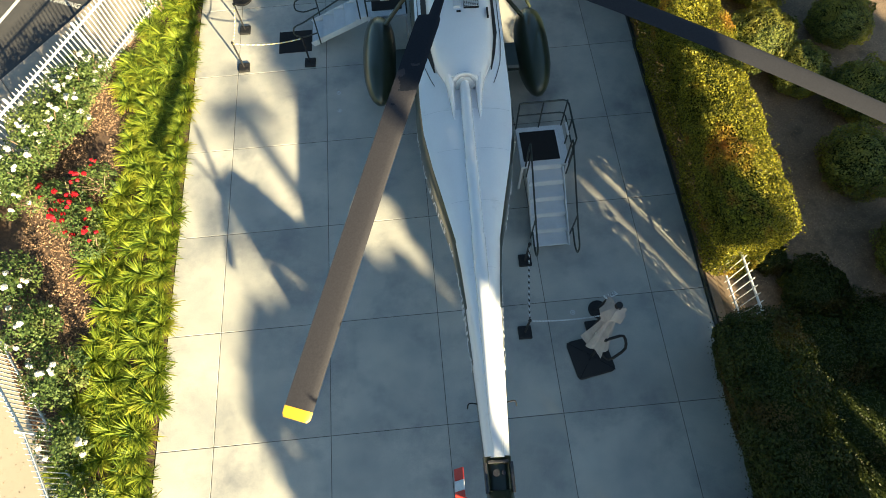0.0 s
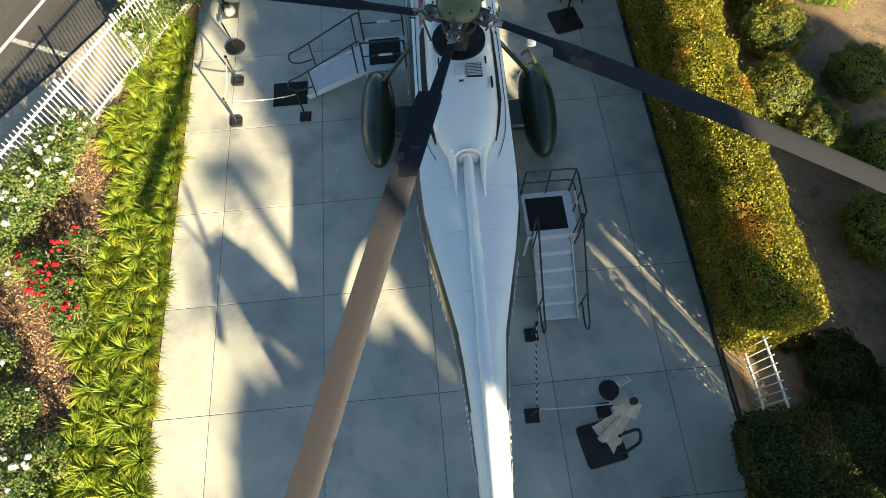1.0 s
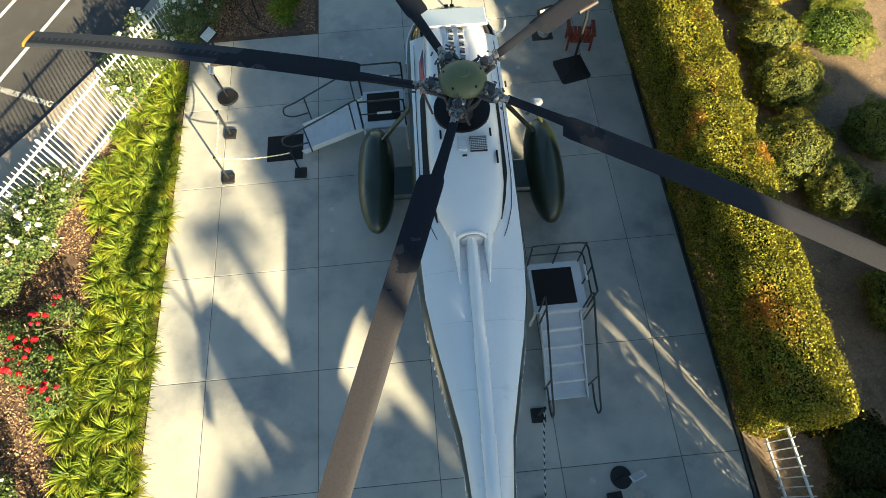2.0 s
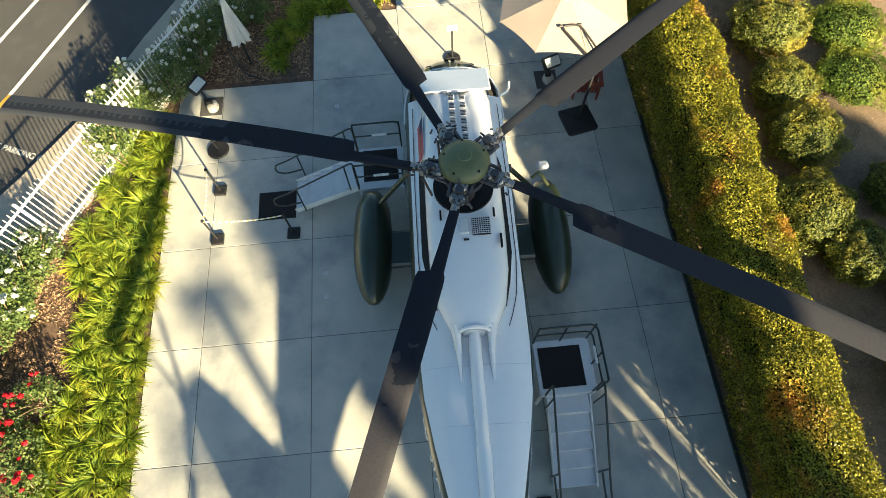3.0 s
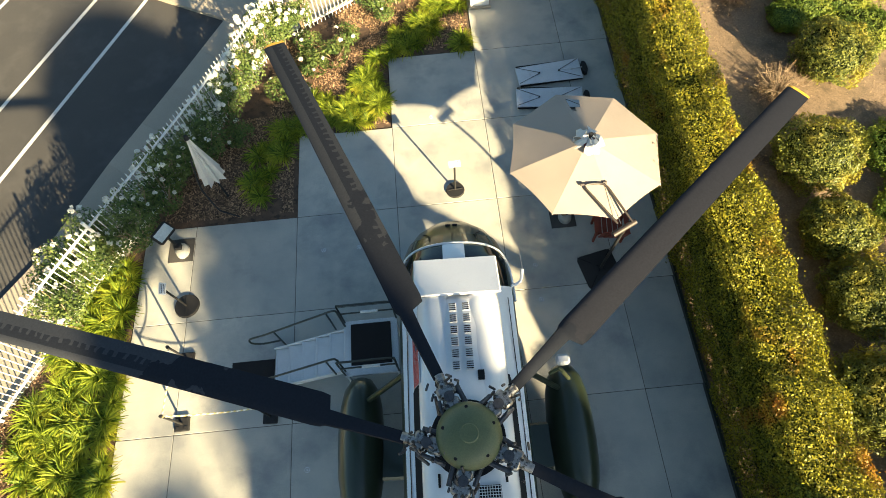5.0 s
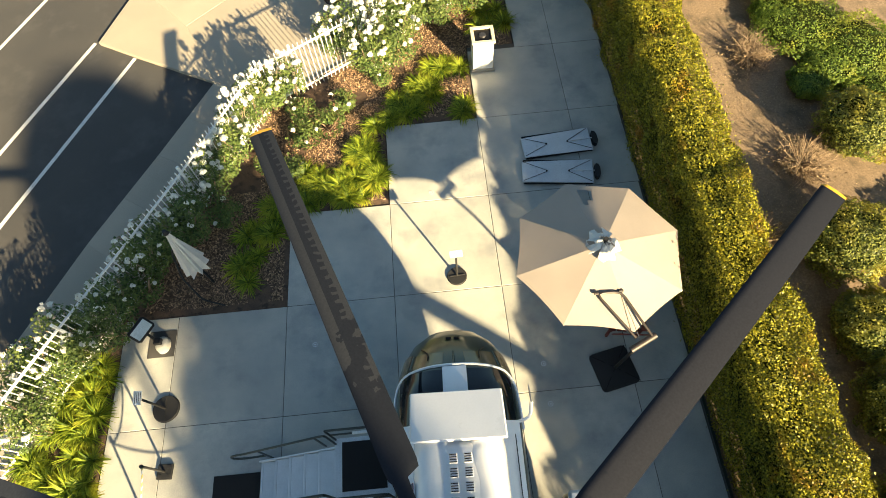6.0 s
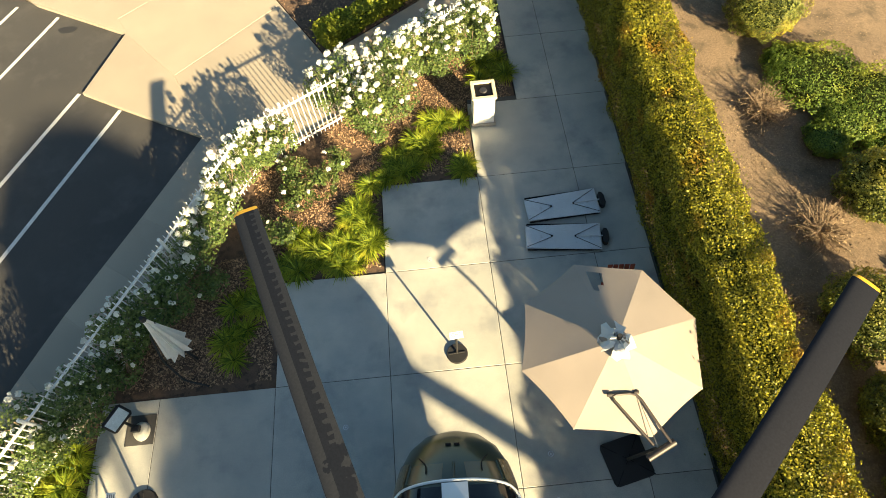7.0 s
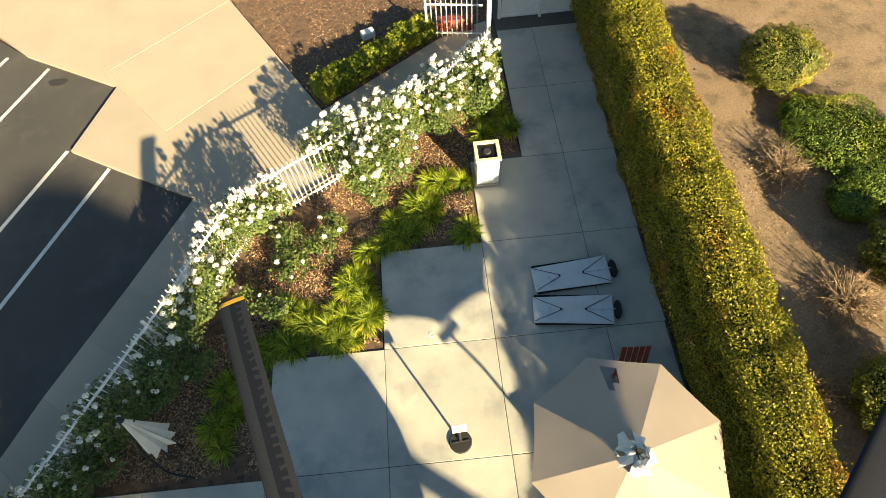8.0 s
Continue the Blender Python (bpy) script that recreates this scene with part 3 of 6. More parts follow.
def pane(name, ys, angs, material, label="", off=0.012):
    bm = bmesh.new()
    loft(bm, [[on_hull(y, a, off) for a in np.linspace(angs[0], angs[1], 9)] for y in np.linspace(ys[0], ys[1], 6)], closed=False, cap=False)
    bmesh.ops.solidify(bm, geom=list(bm.faces), thickness=0.012)
    return part(name, bm, material, heli, label, True)
pane("windscreen", (3.99, 3.70), (97, 134), glass, "windscreen pane coloured like the lit cabin")
pane("windscreen", (3.99, 3.70), (46, 83), glass, "windscreen pane coloured like the lit cabin")
pane("side_window", (4.04, 3.55), (138, 165), glass)
pane("side_window", (4.04, 3.55), (15, 42), glass)
def hull_z(x, y):
    w, zb, zt, n = hull_at(y)
    return (zb + zt) / 2 + (zt - zb) / 2 * max(0.0, 1 - abs(x / w) ** n) ** (1 / n)
def roof_patch(name, xa, xb, ya, yb, material, label, off):
    """A thin sheet on top of the cabin between the sides xa and xb, kept within the roof."""
    bm = bmesh.new()
    rows = []
    for y in np.linspace(ya, yb, 7):
        w = hull_at(y)[0]
        lim = 0.93 * w
        rows.append([Vector((x, y, hull_z(x, y) + off)) for x in (max(-lim, min(lim, xa + (xb - xa) * k / 8)) for k in range(9))])
    loft(bm, rows, closed=False, cap=False)
    bmesh.ops.solidify(bm, geom=list(bm.faces), thickness=0.014)
    return part(name, bm, material, heli, label, True)
roof_patch("roof_window", -0.94, -0.21, 3.63, 2.74, dark_glass, "dark tinted roof window", 0.014)
roof_patch("roof_window", 0.21, 0.94, 3.63, 2.74, dark_glass, "dark tinted roof window", 0.014)
roof_patch("centre_strip", -0.20, 0.20, 3.68, 2.60, M["white"], "white strip between the roof windows", 0.024)
bm = bmesh.new()
arc = [(2.68, 9), (3.0, 11), (3.3, 15), (3.5, 24), (3.62, 40), (3.68, 60), (3.71, 78)]
tube(bm, [on_hull(y, a, 0.022) for y, a in arc] + [on_hull(3.715, 90, 0.022)] + [on_hull(y, 180 - a, 0.022) for y, a in arc[::-1]], 0.024)
part("windscreen_frame", bm, M["white"], heli, "white frame arch behind the windscreen", True)
for a in (90, 133, 47):
    bm = bmesh.new()
    tube(bm, [on_hull(y, a, 0.015) for y in np.linspace(4.0, 3.7, 6)], 0.018)
    part("glazing_bar", bm, M["green"], heli, "", True)
for s in (-1, 1):
    bm = bmesh.new()
    tube(bm, [on_hull(4.10, 90 + s * 34, 0.03), on_hull(3.98, 90 + s * 22, 0.05), on_hull(3.84, 90 + s * 21, 0.035)], 0.012)
    part("wiper", bm, M["panel"], heli, "black wiper arm", True)
for x in (-0.07, 0.07):
    bm = bmesh.new()
    box(bm, x, 4.30, 2.385, 0.09, 0.035, 0.04)
    part("nose_vent", bm, M["panel"], heli)
bm = bmesh.new()
tube(bm, [(0.95, 2.68, 3.02), (1.13, 2.72, 3.08), (1.17, 2.95, 3.1)], 0.028)
part("pitot_arm", bm, M["white"], heli, "white curved probe arm", True)
bm = bmesh.new()
tube(bm, [(1.17, 2.93, 3.1), (1.155, 3.22, 3.1)], 0.012)
part("probe", bm, M["steel"], heli, "", True)

# roof louvres and grilles
for row in range(6):
    for s in (-1, 1):
        bm = bmesh.new()
        y = 2.12 - row * 0.19
        box(bm, s * 0.105 + 0.01, y, 3.685 + 0.008 * row, 0.12, 0.14, 0.05, 0.008)
        louvre = part("louvre", bm, M["alu"], heli, "grey louvred roof vent")
        for k in range(4):
            bm = bmesh.new()
            box(bm, s * 0.105 + 0.01, y - 0.05 + k * 0.033, 3.712 + 0.008 * row, 0.10, 0.012, 0.012)
            part("slat", bm, M["panel"], louvre)
bm = bmesh.new()
box(bm, 0.25, -0.68, 3.70, 0.32, 0.33, 0.06, 0.01)
grille = part("grille", bm, M["panel"], heli, "square mesh grille in the roof")
for k in range(9):
    for ax in (0, 1):
        bm = bmesh.new()
        if ax:
            box(bm, 0.25 - 0.15 + k * 0.0375, -0.68, 3.735, 0.008, 0.32, 0.012)
        else:
            box(bm, 0.25, -0.68 - 0.15 + k * 0.0375, 3.733, 0.31, 0.008, 0.012)
        part("wire", bm, M["alu"], grille)
bm = bmesh.new()
box(bm, -0.05, -0.66, 3.70, 0.16, 0.30, 0.055, 0.01)
part("grille", bm, M["alu"], heli)
for x, y, w, h in ((-0.44, -0.42, 0.035, 0.18), (0.50, -0.40, 0.035, 0.18), (0.58, -0.95, 0.035, 0.26), (0.27, 1.02, 0.10, 0.15), (-0.02, -0.92, 0.09, 0.03)):
    bm = bmesh.new()
    box(bm, x, y, 3.685 if x < 0.5 else 3.64, w, h, 0.06, 0.006)
    part("slot", bm, M["panel"], heli)

# sponsons on both sides with their struts
for s in (-1, 1):
    cx = 2.0 if s > 0 else -1.98
    bm = bmesh.new()
    loft(bm, [sect(y, w, 0.95 - h, 0.95 + h, 2.0, cx + dx, 32) for y, w, h, dx in [(1.76, 0.06, 0.06, 0.0), (1.70, 0.20, 0.22, 0), (1.5, 0.33, 0.36, 0), (1.2, 0.40, 0.44, 0), (0.7, 0.44, 0.47, 0), (0.3, 0.44, 0.47, 0), (-0.1, 0.42, 0.45, 0), (-0.4, 0.375, 0.40, 0), (-0.68, 0.30, 0.32, 0), (-0.88, 0.21, 0.23, 0), (-0.99, 0.12, 0.13, 0), (-1.03, 0.03, 0.03, 0)]])
    sp = part("sponson", bm, M["green"], heli, "streamlined dark green sponson", True)
    for y in (1.15, 0.75, 0.15, -0.25):
        bm = bmesh.new()
        tube(bm, [(0.055 * math.cos(t), 0.055 * math.sin(t), 0) for t in np.linspace(0, 2 * math.pi, 17)], 0.008, 5)
        part("cap_ring", bm, M["green"], sp, at=Matrix.Translation((cx + 0.12, y, 0.95 + (0.40 if -0.2 < y < 1.0 else 0.33))))
    bm = bmesh.new()
    tube(bm, [(s * 1.02, 1.45, 2.25), (cx - s * 0.12, 1.22, 1.22)], 0.055)
    part("strut", bm, M["green"], heli, "green diagonal sponson strut", True)
    bm = bmesh.new()
    box(bm, s * 1.35, 0.25, 0.95, 0.75, 0.85, 0.20, 0.05)
    part("stub_wing", bm, M["green"], heli)
    bm = bmesh.new()
    bmesh.ops.create_cone(bm, cap_ends=True, segments=24, radius1=0.30, radius2=0.30, depth=0.22, matrix=Matrix.Translation((cx, 0.2, 0.30)) @ Matrix.Rotation(radians(90), 4, "Y"))
    bmesh.ops.bevel(bm, geom=[e for e in bm.edges if len(e.link_faces) == 2 and e.calc_face_angle(0) > 1], offset=0.05, segments=2, affect="EDGES")
    part("wheel", bm, M["black"], heli, "black landing-gear tyre", True)
    bm = bmesh.new()
    rod(bm, (cx, 0.2, 0.30), (cx, 0.2, 0.9), 0.06)
    part("gear_leg", bm, M["steel"], heli)
# light and bracket above the right strut
bm = bmesh.new()
box(bm, 1.86, 1.62, 1.9, 0.26, 0.20, 0.14, 0.05)
part("flood_lamp", bm, M["alu"], heli, "pale lamp housing by the sponson strut", True)
bm = bmesh.new()
tube(bm, [(1.62, 1.42, 1.72), (1.78, 1.5, 1.85), (2.0, 1.36, 1.5)], 0.04)
part("lamp_bracket", bm, M["dome"], heli, "", True)
bm = bmesh.new()
rod(bm, (0, -9.3, 0.22), (0, -9.3, 2.4), 0.06)
part("tail_gear_leg", bm, M["steel"], heli)
bm = bmesh.new()
bmesh.ops.create_cone(bm, cap_ends=True, segments=20, radius1=0.21, radius2=0.21, depth=0.16, matrix=Matrix.Translation((0, -9.3, 0.21)) @ Matrix.Rotation(radians(90), 4, "Y"))
part("wheel", bm, M["black"], heli)

# lettering down both sides of the tail
for s in (-1, 1):
    for word, y0, y1 in (("UNITED", -2.75, -4.0), ("STATES", -4.2, -5.4), ("OF", -5.62, -6.0), ("AMERICA", -6.25, -8.2)):
        cu = bpy.data.curves.new("lettering", "FONT")
        cu.body, cu.size, cu.extrude, cu.align_x = word, 0.34 if y0 > -5 else 0.22, 0.003, "LEFT"
        tmp = bpy.data.objects.new("tmp", cu)
        me = bpy.data.meshes.new_from_object(tmp)
        bpy.data.objects.remove(tmp)
        me.materials.append(M["white"])
        txt = new("lettering", me)
        txt.parent = heli
        tagged(txt, "white block lettering on the tail side")
        pts = []
        for y in (y0, y1):
            w, zb, zt, n = hull_at(y)
            pts.append(Vector((s * (w + (0.03 if y0 > -5 else 0.012)), y, (zb + zt) / 2 - 0.08 + 0.12)))
        a, c = pts if s < 0 else pts[::-1]
        xw = (c - a).normalized()
        zw = Vector((s, 0, 0.25))
        zw = (zw - xw * xw.dot(zw)).normalized()
        yw = zw.cross(xw).normalized()
        mm = Matrix((xw, yw, zw)).transposed().to_4x4()
        width = max(v.co.x for v in me.vertices)
        txt.matrix_basis = Matrix.Translation(a) @ mm @ Matrix.Diagonal(((c - a).length / width, 1, 1, 1))

# ---- main rotor ----
HUB = Vector((0.0, 0.03, 4.6))
bm = bmesh.new()
loft(bm, [[Vector((r * math.cos(t), 0.03 + r * math.sin(t), z)) for t in np.linspace(0, 2 * math.pi, 40, endpoint=False)] for r, z in [(0.40, 4.60), (0.425, 4.62), (0.425, 4.66), (0.40, 4.70), (0.34, 4.76), (0.24, 4.81), (0.12, 4.835), (0.02, 4.84)]])
dome = part("hub_dome", bm, M["dome"], heli, "olive green domed rotor hub cover", True)
for k in range(5):
    a = radians(20 + 72 * k)
    bm = bmesh.new()
    disc(bm, 0.34 * math.cos(a), 0.03 + 0.34 * math.sin(a), 4.73, 4.767, 0.022, n=12)
    part("bolt", bm, M["panel"], dome)
bm = bmesh.new()
disc(bm, 0, 0.03, 4.828, 4.846, 0.13, 0.11, 28)
part("cap_plate", bm, M["dome"], dome, "", True)
bm = bmesh.new()
disc(bm, 0, -0.03, 3.74, 4.62, 0.20)
part("mast", bm, M["greasy"], heli, "dark greasy rotor mast")
bm = bmesh.new()
disc(bm, 0.0, 0.12, 3.66, 3.745, 0.54, n=44)
part("mast_well", bm, M["panel"], heli, "black round mast opening in the roof")
bm = bmesh.new()
disc(bm, 0, -0.03, 4.25, 4.38, 0.34)
part("swashplate", bm, M["greasy"], heli, "dark steel swashplate")
rng = random.Random(4)
inv = heli.matrix_basis.inverted()
TIPS = [(40, (7.33, 6.10, 3.30)), (112, (-3.18, 8.65, 3.25)), (184, (-8.93, 3.13, 3.45)), (256, (-3.10, -8.88, 3.75)), (328, (8.45, -4.70, 3.6))]
def blade_paint(change, ragg, split=0.75, chord=0.03, band=1.0, faded=(0.041, 0.040, 0.047)):
  """Blade paint: dark navy inboard of the change, faded brown-grey outboard of it."""
  global bt, blade_mat
  blade_mat = bpy.data.materials.new("worn_blade_paint")
  blade_mat.use_nodes = True
  bt = blade_mat.node_tree
  bb = bt.nodes["Principled BSDF"]
  co = bt.nodes.new("ShaderNodeTexCoord")
  sep = bt.nodes.new("ShaderNodeSeparateXYZ")
  bt.links.new(co.outputs["Object"], sep.inputs[0])
  wear = bt.nodes.new("ShaderNodeTexNoise")
  wear.inputs["Scale"].default_value, wear.inputs["Detail"].default_value = 2.2, 6
  bt.links.new(co.outputs["Object"], wear.inputs["Vector"])
  def math_node(op, a, c=None):
      n = bt.nodes.new("ShaderNodeMath")
      n.operation = op
      for i, v in enumerate((a, c)):
          if v is None:
              continue
          if isinstance(v, (int, float)):
              n.inputs[i].default_value = v
          else:
              bt.links.new(v, n.inputs[i])
      return n.outputs[0]
  # paint: dark navy inboard, faded brown-grey outboard, with a ragged change and toothed pocket seams
  saw = math_node("FRACT", math_node("MULTIPLY", math_node("ADD", sep.outputs["X"], math_node("MULTIPLY", wear.outputs["Fac"], 0.35)), 6.0))
  edge = math_node("MULTIPLY", math_node("GREATER_THAN", saw, 0.34), 0.085)
  ragged = math_node("ADD", math_node("ADD", sep.outputs["Y"], edge), math_node("MULTIPLY", math_node("SUBTRACT", wear.outputs["Fac"], 0.5), 0.10))
  lead = math_node("MULTIPLY", math_node("GREATER_THAN", ragged, chord), math_node("LESS_THAN", sep.outputs["Y"], chord + band))
  out_ = math_node("GREATER_THAN", math_node("ADD", sep.outputs["X"], math_node("MULTIPLY", math_node("SUBTRACT", wear.outputs["Fac"], 0.5), ragg)), change)
  pick = math_node("MULTIPLY", out_, math_node("SUBTRACT", 1.0, math_node("MULTIPLY", lead, split)))
  fine = bt.nodes.new("ShaderNodeTexNoise")
  fine.inputs["Scale"].default_value = 30
  bt.links.new(co.outputs["Object"], fine.inputs["Vector"])
  mixb = bt.nodes.new("ShaderNodeMix")
  mixb.data_type = "RGBA"
  mixb.inputs[6].default_value, mixb.inputs[7].default_value = (0.015, 0.0175, 0.025, 1), (*faded, 1)
  bt.links.new(pick, mixb.inputs["Factor"])
  sc = bt.nodes.new("ShaderNodeVectorMath")
  sc.operation = "SCALE"
  bt.links.new(mixb.outputs[2], sc.inputs[0])
  bt.links.new(math_node("ADD", 0.75, math_node("MULTIPLY", fine.outputs["Fac"], 0.5)), sc.inputs["Scale"])
  bt.links.new(sc.outputs[0], bb.inputs["Base Color"])
  bb.inputs["Roughness"].default_value, bb.inputs["Specular IOR Level"].default_value = 0.66, 0.08
  return blade_mat


def airfoil(c0, c1, th, x, z):
    """A rounded blade section, c1 ahead and c0 behind the spar."""
    pts = []
    for u, v in ((1, 0.0), (0.93, 0.42), (0.75, 0.5), (0.5, 0.44), (0.25, 0.26), (0, 0.05), (0, -0.05), (0.25, -0.26), (0.5, -0.44), (0.75, -0.5), (0.93, -0.42)):
        pts.append(Vector((x, c0 + (c1 - c0) * u, z + v * th)))
    return pts
PAINT = [blade_paint(1.7, 2.0, 0.0, faded=(0.020, 0.0215, 0.029)), blade_paint(3.4, 4.0, 0.95, -0.12, 0.10, (0.032, 0.035, 0.043)), blade_paint(4.0, 5.0, 0.8, -0.04, 0.09, (0.042, 0.046, 0.056)), blade_paint(3.2, 3.0, 0.0), blade_paint(1.9, 2.0, 0.0, faded=(0.030, 0.031, 0.038))]
CAPS = [0.08, 0.09, 0.10, 0.17, 0.10]
for (ang, tip), paint, cap in zip(TIPS, PAINT, CAPS):
    tip = inv @ Vector(tip)
    a = radians(ang - HROT)
    hinge = HUB + Vector((0.55 * math.cos(a), 0.55 * math.sin(a), -0.04))
    way = tip - hinge
    head = math.atan2(way.y, way.x)
    span = math.hypot(way.x, way.y)
    drop = -way.z
    frame_ = Matrix.Translation(hinge) @ Matrix.Rotation(head, 4, "Z")
    sag = lambda x: -drop * (0.45 * x / span + 0.55 * (x / span) ** 2)
    bm = bmesh.new()
    st = [(0.30, -0.075, 0.085, 0.10), (1.0, -0.085, 0.10, 0.07), (1.38, -0.10, 0.115, 0.06), (1.44, -0.28, 0.145, 0.06)] + [(x, -0.30, 0.155, 0.055) for x in np.linspace(1.56, span - cap, 14)]
    loft(bm, [airfoil(c0, c1, th, x, sag(x)) for x, c0, c1, th in st])
    blade = part("rotor_blade", bm, paint, heli, "long drooping rotor blade with faded dark paint", True, at=frame_)
    bm = bmesh.new()
    loft(bm, [airfoil(c0, c1, 0.056, x, sag(x)) for x, c0, c1 in ((span - cap + 0.002, -0.302, 0.157), (span - cap * 0.3, -0.30, 0.15), (span, -0.27, 0.11))])
    part("tip_cap", bm, M["yellow"], blade, "yellow blade tip", True)
    # arm, hinge and pitch links
    bm = bmesh.new()
    rod(bm, (-0.42, 0, 0.02), (0.34, 0, -0.02), 0.085, 0.07, 12)
    box(bm, -0.12, 0, 0.0, 0.20, 0.22, 0.17, 0.03)
    box(bm, 0.10, 0.0, -0.01, 0.16, 0.26, 0.15, 0.03)
    arm = part("rotor_arm", bm, M["steel"], heli, "worn steel hinge arm", True, at=frame_)
    bm = bmesh.new()
    rod(bm, (0.0, 0, -0.14), (0.0, 0, 0.14), 0.07, None, 12)
    rod(bm, (0.10, 0.16, -0.05), (-0.05, 0.20, -0.48), 0.022)
    rod(bm, (0.10, -0.16, 0.02), (-0.32, -0.17, 0.03), 0.035)
    rod(bm, (0.02, 0.15, 0.05), (-0.30, 0.19, 0.02), 0.03)
    for k in range(24):
        p = Vector((rng.uniform(-0.30, 0.30), rng.uniform(-0.19, 0.19), rng.uniform(-0.08, 0.11)))
        rod(bm, p, p + Vector((rng.uniform(-0.08, 0.08), rng.uniform(-0.08, 0.08), rng.uniform(0.02, 0.07))), 0.018, None, 6)
    part("pitch_link", bm, M["greasy"], arm, "dark hinge fittings and pitch links")

# ---- hedges ----
def shell_points(rng, n, x0, x1, y0, y1, z0, z1, r, faces):
    """Random points just on the outside of a rounded block with a lumpy skin, and their outward directions."""
    P, N = [], []
    areas = {"top": (x1 - x0) * (y1 - y0), "xlo": (y1 - y0) * (z1 - z0), "xhi": (y1 - y0) * (z1 - z0), "ylo": (x1 - x0) * (z1 - z0), "yhi": (x1 - x0) * (z1 - z0)}
    tot = sum(areas[f] for f in faces)
    for f in faces:
        k = int(n * areas[f] / tot)
        u, v = rng.random(k), rng.random(k)
        if f == "top":
            p = np.stack([x0 + u * (x1 - x0), y0 + v * (y1 - y0), np.full(k, z1)], 1)
            q = np.tile((0.0, 0, 1), (k, 1))
        elif f[0] == "x":
            p = np.stack([np.full(k, x0 if f == "xlo" else x1), y0 + u * (y1 - y0), z0 + v * (z1 - z0)], 1)
            q = np.tile((-1.0 if f == "xlo" else 1.0, 0, 0), (k, 1))
        else:
            p = np.stack([x0 + u * (x1 - x0), np.full(k, y0 if f == "ylo" else y1), z0 + v * (z1 - z0)], 1)
            q = np.tile((0, -1.0 if f == "ylo" else 1.0, 0), (k, 1))
        P.append(p), N.append(q)
    P, N = np.concatenate(P), np.concatenate(N)
    lo, hi = np.array((x0 + r, y0 + r, z0)), np.array((x1 - r, y1 - r, z1 - r))
    core = np.clip(P, lo, hi)
    d = P - core
    ln = np.linalg.norm(d, axis=1, keepdims=True) + 1e-9
    rr = np.minimum(ln, r)
    P = core + d / ln * rr
    N = 0.5 * N + d / ln
    lump = np.array([noise.noise(Vector(p * 1.6)) + 0.5 * noise.noise(Vector(p * 3.7)) for p in P])
    return P, N, lump


def hedge(name, x0, x1, y0, y1, z1, count, material, label, seed, leaf=0.049, faces=("top", "xlo", "xhi", "ylo", "yhi"), rise=0.0, over=0.0, r=0.18, deep=0.06):
    rng = np.random.default_rng(seed)
    top = thing(name, pose((x0 + x1) / 2, (y0 + y1) / 2, -0.06), label, "hedge")
    cx, cy = (x0 + x1) / 2, (y0 + y1) / 2
    def warp(P):
        P = P.copy()
        t = (P[:, 1] - y0) / (y1 - y0)
        P[:, 0] -= over * P[:, 2] / z1 * np.clip((x1 - P[:, 0]) / (x1 - x0), 0, 1)
        P[:, 2] *= 1 + rise * t
        return P - np.array((cx, cy, -0.06))
    bm = bmesh.new()
    rings = []
    for y in np.linspace(y0 + 0.10 + 2 * deep, y1 - 0.10 - 2 * deep, max(4, int((y1 - y0) / 0.35))):
        ring = []
        for k in range(20):
            t = 2 * math.pi * k / 20
            c, s = math.cos(t), math.sin(t)
            p = np.array((cx + ((x1 - x0) / 2 - 0.06 - 2 * deep) * math.copysign(abs(c) ** 0.35, c), y, max(0.0, z1 / 2 + (z1 / 2 - 0.06 - 2 * deep) * math.copysign(abs(s) ** 0.35, s))))
            p[0] += 0.10 * noise.noise(Vector((p[0] * 2, y * 2, p[2] * 2))) 
            ring.append(Vector(warp(p[None])[0]))
        rings.append(ring)
    loft(bm, rings)
    # solid core, its dark colour stands in for shade inside the hedge
    part("branch_core", bm, M["core"], top, "solid core of the hedge, coloured dark as shade between leaves", True)
    P, N, lump = shell_points(rng, count, x0, x1, y0, y1, 0.02, z1, r, faces)
    N /= np.linalg.norm(N, axis=1, keepdims=True)
    P = P + N * (lump[:, None] * 0.15 + 0.04 - rng.exponential(deep, (len(P), 1)))
    # stray shoots stand above the clipped top
    k = rng.random(len(P)) < 0.03
    P[k] += N[k] * rng.random((k.sum(), 1)) * 0.16
    P[:, 2] = np.maximum(P[:, 2], 0.01)
    quads("foliage", warp(P), N + rng.normal(size=N.shape) * 0.7, leaf * (0.6 + 0.8 * rng.random(len(P))), material, top, 1.5, rng, "stuff")
    return top


hedge("hedge", 5.46, 6.42, -5.95, 22.0, 2.47, 560000, L["hedge"], "tall clipped hedge with yellow-green and reddish leaves", 11, 0.028, rise=0.26, over=0.27, r=0.22, deep=0.10)
# leaf colour darkened here to paint the shade on this hedge
hedge("hedge", 5.12, 5.72, -15.0, -7.5, 2.6, 150000, L["hedge_shade"], "clipped green hedge beside the metal pickets, leaves coloured dark as in shade", 12, 0.030, r=0.26, over=1.0)
def turned(ob, x, y, z, rz):
    ob.matrix_basis = pose(x, y, z, 0, 0, rz)
    return ob


low = hedge("hedge", -2.05, 2.05, -0.32, 0.32, 0.5, 22000, L["box"], "low clipped box hedge along the pavement", 13, leaf=0.045, r=0.12, deep=0.03)
turned(low, -0.78, 17.75, -0.03, 36)

